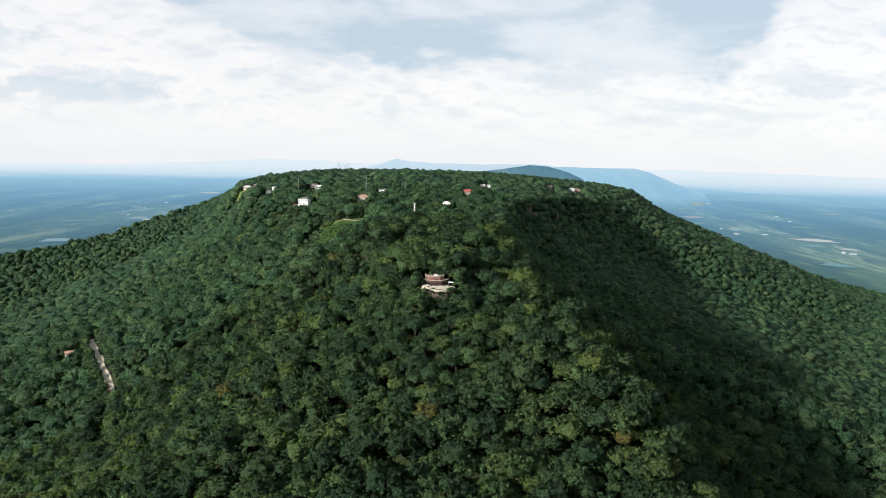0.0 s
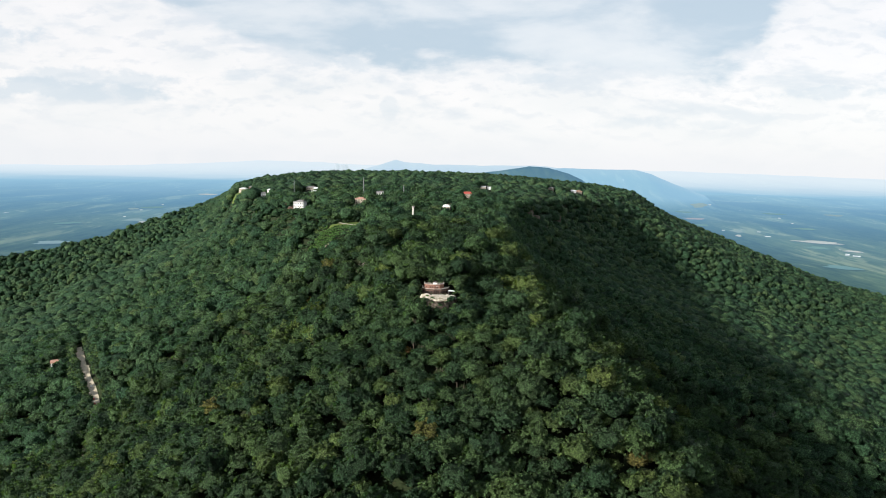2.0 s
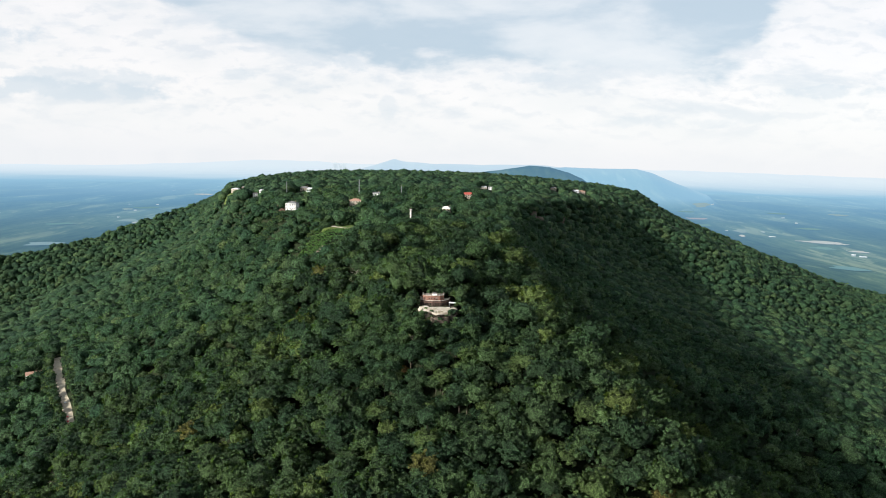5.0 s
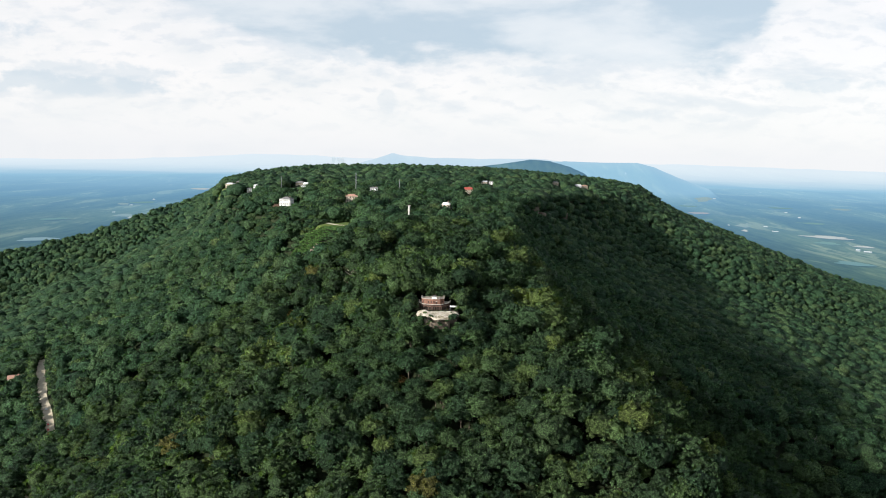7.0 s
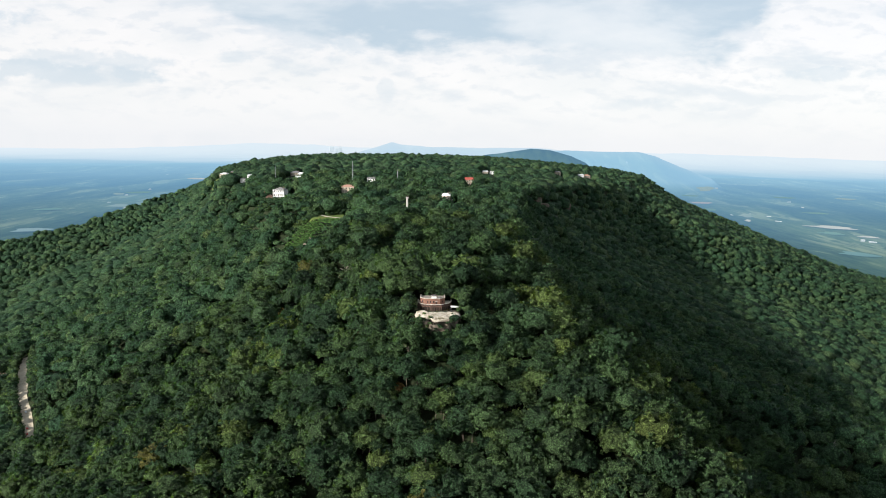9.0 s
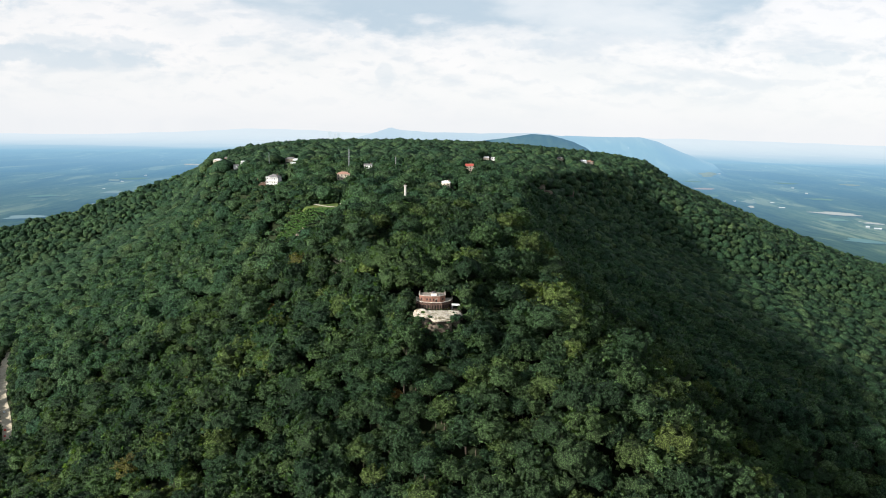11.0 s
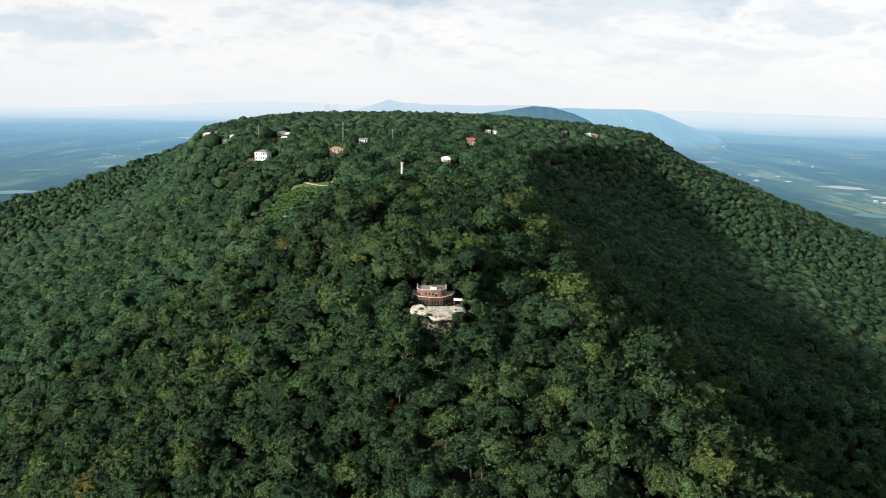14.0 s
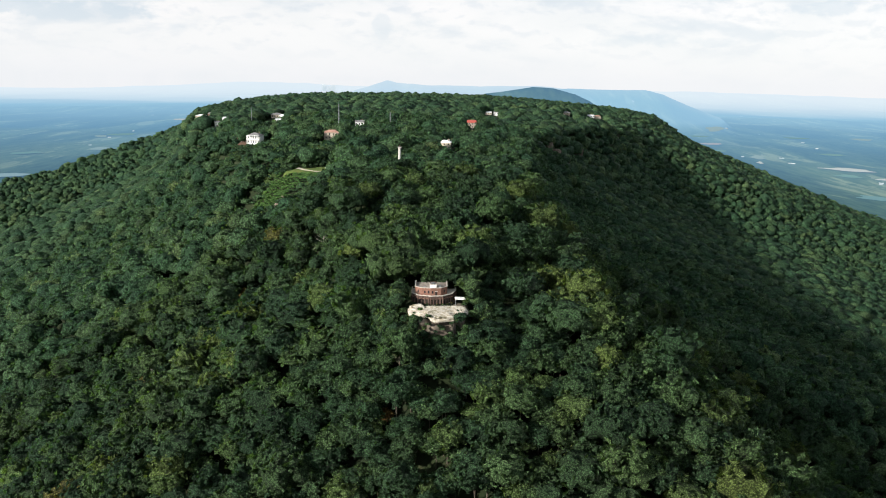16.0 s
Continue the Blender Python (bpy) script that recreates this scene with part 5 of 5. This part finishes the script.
LOW_KINDS = [crown(rng, 12, 5, 0.17, 1, 0.6, 0.16) for _ in range(8)]
SCRUB_KINDS = [crown(rng, 8, 3, 0.2, 1, 0.5, 0.2) for _ in range(6)]
FAR_KINDS = [crown(rng, 9, 0, 0.2, 1, 0.6, 0.12, 0.68) for _ in range(8)]


def wedge(x, y, side=70.0):
    """The stretch of country before the walk."""
    return (np.abs(x) < 0.67 * (y + 612) + side) & (y > -260)


def planted(gap, keep, seed):
    r = np.random.default_rng(seed)
    x, y = spread(-1500, 1500, -260, 2000, gap, r)
    s = keep(x, y) & wedge(x, y) & (brow_distance(x, y) < np.where(x > 0, 1300, 900))
    s &= ~open_ground(x, y)
    return x[s], y[s], r


def closeness(x, y):
    return np.hypot(x, y + 335)


def own_ground(x, y, share=1.0):
    """The nose below the overlook, where each tree stands as a thing of its own."""
    return ((x - 4) / 74) ** 2 + ((y + 42) / 64) ** 2 < share


def limb_tree(seed):
    """Trunk and limbs, 10 m high to the fork."""
    r = np.random.default_rng(seed)
    bm = bmesh.new()
    rod(bm, (0, 0, -1.2), (0.1, 0.05, 5.0), 0.34, 0.22, 7)
    rod(bm, (0.1, 0.05, 4.9), (0.2, -0.1, 9.5), 0.21, 0.10, 6)
    for k in range(5):
        a, z = k * 1.3 + r.random(), 4.4 + 0.9 * k
        rod(bm, (0.1, 0, z), (2.6 * math.cos(a), 2.6 * math.sin(a), z + 2.2 + r.random()), 0.12, 0.04, 5)
    me = bpy.data.meshes.new("trunk")
    bm.to_mesh(me)
    bm.free()
    me.materials.append(BARK)
    return me


TONES = [(0.10, "dark green broadleaf tree on the steep wooded slope"), (0.30, "deep green broadleaf tree on the steep wooded slope"), (0.46, "mid-green broadleaf tree on the steep wooded slope"),
         (0.66, "fresh green broadleaf tree on the steep wooded slope"), (0.85, "yellow-green broadleaf tree below the rock outcrop"), (0.985, "olive-yellow broadleaf tree on the slope"),
         (1.0, "orange-brown turning tree standing out in the green forest")]
r_ = np.random.default_rng(11)
trunks = [limb_tree(k) for k in range(4)]
crowns = {}
for tone, (value, label) in enumerate(TONES):
    for k in range(5):
        co, fa, no = crown(r_, 30, 14, 0.072, 2, 0.75, 0.22)
        co = co * (7.8, 7.8, 7.0) + (0, 0, 9.8)
        me = raw_mesh("crown", co, fa, True, np.full(len(co), value))
        me.normals_split_custom_set_from_vertices(no)
        me.materials.append(LEAVES)
        crowns[tone, k] = me


def dead_tree(x, y, high, seed):
    """A leafless tree standing above the canopy: pale trunk, limbs and twigs."""
    r = np.random.default_rng(seed)
    t = thing("dead_tree", pose(x, y, level(x, y)), "pale leafless dead tree standing in the green forest", "tree", "dead trees in the forest")
    part("trunk", rod(rod(bmesh.new(), (0, 0, -1.0), (0.3, 0.2, high * 0.6), 0.34, 0.22, 7), (0.3, 0.2, high * 0.59), (0.1, -0.3, high), 0.22, 0.06, 6), DEAD_WOOD, t)
    for k in range(9):
        a, z = k * 2.4 + r.random(), high * (0.45 + 0.055 * k)
        reach = high * 0.36 * (1 - 0.06 * k)
        tip = Vector((reach * math.cos(a), reach * math.sin(a), z + high * (0.12 + 0.1 * r.random())))
        bm = rod(bmesh.new(), (0.25, 0.1, z), tip, 0.15, 0.05, 5)
        for f in (0.45, 0.65, 0.85):
            b = Vector((0.25, 0.1, z)).lerp(tip, f)
            rod(bm, b, b + Vector((r.normal() * 1.3, r.normal() * 1.3, 1.0 + r.random())), 0.06, 0.02, 4)
        part("limb", bm, DEAD_WOOD, t)
    return t


def tree(x, y, tone, scale, r):
    t = thing("tree", pose(x, y, level(x, y), 0, 0, r.uniform(0, 360)) @ Matrix.Diagonal((scale, scale, scale * r.uniform(0.9, 1.2), 1)), TONES[tone][1], "tree", "trees below the overlook")
    new("trunk", trunks[r.integers(0, 4)]).parent = t
    new("crown", crowns[tone, int(r.integers(0, 5))]).parent = t
    return t


x_, y_ = spread(-100, 110, -140, 60, 8.0, r_)
s_ = own_ground(x_, y_) & ~open_ground(x_, y_)
x_, y_ = x_[s_], y_[s_]
warm = ridge_along(x_, y_, (0, -70), (60, -60), 32)
for x, y, g in zip(x_, y_, warm):
    v = r_.random() + 0.26 * g
    tone = 0 if v < 0.22 else 1 if v < 0.53 else 2 if v < 0.82 else 3 if v < 1.04 else 4 if v < 1.38 else 5
    tree(x, y, tone, 0.9 * math.exp(r_.normal(0, 0.21)) * float(growth(np.array(x), np.array(y))) ** 0.7, r_)
tree(-53, 4, 6, 0.95, r_)
tree(-20, -52, 6, 0.6, r_)
for x, y, tone, top in [(-8, -17, 2, -5.5), (-3, -22, 1, -4.6), (3, -24, 2, -5.2), (9, -23, 3, -4.4), (13.5, -17, 1, -4.0), (6, -29, 2, -7.5), (-1, -29, 1, -7.0), (-12.5, -10, 1, -3.6)]:
    tree(x, y, tone, max(0.35, (top - level(x, y)) / 17.6), r_)
for x, y, tone, scale in [(-27, 214, 1, 1.3), (-20, 217, 2, 1.2), (-34, 218, 1, 1.25), (-26, 203, 0, 1.0), (-19, 206, 1, 0.95), (-34, 205, 1, 1.0), (-40, 212, 2, 0.9), (-13, 214, 1, 0.95)]:
    tree(x, y, tone, scale, r_)

x_, y_, r_ = planted(10.4, lambda x, y: (closeness(x, y) < 540) & ~own_ground(x, y, 0.93), 1)
stand("near_forest", x_, y_, NEAR_KINDS, 8.2, "dense green broadleaf forest canopy on the steep mountain nose", r_)
x_, y_, r_ = planted(12.4, lambda x, y: (closeness(x, y) >= 540) & (closeness(x, y) < 1050), 2)
stand("middle_forest", x_, y_, MID_KINDS, 8.8, "dark green broadleaf forest canopy over the plateau and flanks", r_, 0.004, FAR_LEAVES, True, 0.6)
x_, y_, r_ = planted(11.2, lambda x, y: closeness(x, y) >= 1050, 3)
stand("far_forest", x_, y_, FAR_KINDS, 9.3, "distant green forest canopy along the plateau edge", r_, 0.0, FAR_LEAVES, True, 0.75, 1.15)

# woods out to the sides and below the start of the walk
r_ = np.random.default_rng(4)
x_, y_ = spread(-800, 800, -900, 800, 19.0, r_)
s_ = ~wedge(x_, y_) & ((np.abs(x_) > 240) | (y_ > -240) | (y_ < -700))
stand("outer_forest", x_[s_], y_[s_], FAR_KINDS, 12.0, "green forest canopy on the lower slopes and the valley floor", r_, 0.0, FAR_LEAVES, True, 0.7)
x_, y_ = spread(-240, 240, -700, -240, 11.0, r_)
s_ = ~wedge(x_, y_)
stand("valley_forest", x_[s_], y_[s_], LOW_KINDS, 8.0, "green broadleaf canopy on the slopes below the mountain nose", r_, 0.0, None, True, 0.6)

# scrub on the slope below the lawn and shrubs along the rock
r_ = np.random.default_rng(5)
x_, y_ = spread(-180, -22, 112, 318, 2.3, r_)
s_ = ((x_ + 114) / 42) ** 2 + ((y_ - 264) / 29) ** 2 < 1
s_ &= ((x_ + 103) / 33) ** 2 + ((y_ - 285) / 24) ** 2 > 1
s_ &= (np.hypot(x_ + 130, y_ - 309) > 7) & (y_ < 304)
stand("scrub", x_[s_], y_[s_], SCRUB_KINDS, 3.0, "bright green scrub and vines on the slope below the lawn", r_, 0.0, SCRUB_LEAVES)
x_, y_ = spread(-180, -22, 112, 262, 2.6, r_)
s_ = ((growth(x_, y_) < 0.8) | open_ground(x_, y_)) & (((x_ + 114) / 40) ** 2 + ((y_ - 264) / 27) ** 2 > 1)
bx_, by_ = spread(-156, -56, 284, 334, 3.6, r_)
ring_ = ((bx_ + 103) / 32) ** 2 + ((by_ - 284) / 20) ** 2
b_ = (ring_ > 0.92) & (ring_ < 3.6) & (by_ > 290) & (np.hypot(bx_ + 131, by_ - 312) > 8)
stand("garden_bushes", bx_[b_], by_[b_], SCRUB_KINDS, 5.0, "dark green bushes under the trees behind the lawn", r_, 0.0, None, True, 1.2)
bx_, by_ = spread(-276, -168, 425, 500, 3.2, r_)
b_ = (growth(bx_, by_) < 0.88) & (((bx_ + 218) / 19) ** 2 + ((by_ - 503) / 10) ** 2 > 1)
stand("terrace_bushes", bx_[b_], by_[b_], SCRUB_KINDS, 4.6, "low green bushes on the slope below the white mansion", r_, 0.0, None, True, 0.7)
stand("slope_scrub", x_[s_], y_[s_], SCRUB_KINDS, 2.4, "dark green bushes on the slope among the boulders", r_, 0.0)
x_, y_ = spread(-520, -290, -10, 400, 2.7, r_)
d_ = road_distance(x_, y_)
s_ = (d_ > np.where(y_ > 92, 6.5, 3.0)) & (d_ < 17) & (((x_ + 491) / 15) ** 2 + ((y_ - 300) / 16) ** 2 > 1)
stand("roadside_scrub", x_[s_], y_[s_], SCRUB_KINDS, 3.0, "low green bushes along the gravel road", r_, 0.0)


# bushes on the steep ground round the ledge
x_, y_ = spread(-28, 32, -48, 30, 2.4, r_)
s_ = (open_ground(x_, y_) | (growth(x_, y_) < 0.75)) & (((x_ - 2) / 19.0) ** 4 + ((y_ + 3) / 13.0) ** 4 > 1) & ~((np.abs(x_ - 3) < 8.5) & (y_ > -17.5) & (y_ < 21)) & ~((np.abs(x_ - 2) < 15) & (y_ > 0) & (y_ < 21))
stand("ledge_scrub", x_[s_], y_[s_], SCRUB_KINDS, 3.6, "low green bushes on the steep ground round the ledge", r_, 0.0)


def shrub(x, y, z, size, tone, r):
    t = thing("shrub", pose(x, y, z, 0, 0, r.uniform(0, 360)), "small green shrub growing on the rock ledge", "shrub", "shrubs on the ledge")
    part("stem", rod(bmesh.new(), (0, 0, -0.6), (0, 0, size * 0.6), 0.12, 0.06, 6), BARK, t)
    c = new("leaves", crowns[tone, int(r.integers(0, 5))])
    c.parent = t
    k = size / 7.8
    c.matrix_basis = Matrix.Translation((0, 0, -9.8 * k + size * 0.75)) @ Matrix.Diagonal((k, k, k, 1))
    return t


for x, y, z, size, tone in [(17.5, 0.5, 1.0, 1.6, 3), (18.5, 3.0, 1.4, 1.9, 4), (-5.2, -5.6, 0.2, 1.5, 4), (-4.8, -9.0, -1.0, 1.5, 3), (19.0, 6.5, 1.5, 2.2, 3),
                            (-11.5, 7.6, 1.5, 1.6, 2), (-13.4, -3.0, -2.0, 2.2, 3), (8.8, 2.2, 1.3, 0.6, 5), (3.4, 2.0, 1.3, 0.5, 5), (-1.6, 2.2, 1.3, 0.55, 4), (6.2, 1.8, 1.3, 0.5, 4), (11.0, 4.0, 1.3, 0.7, 5)]:
    shrub(x, y, z, size, tone, r_)

for k, (x, y, high) in enumerate([(-173, 71, 17.5), (-180, 62, 16.5), (373, 142, 18), (103, 222, 18), (-62, 40, 16.5), (-74, 128, 16)]):
    dead_tree(x, y, high, 60 + k)
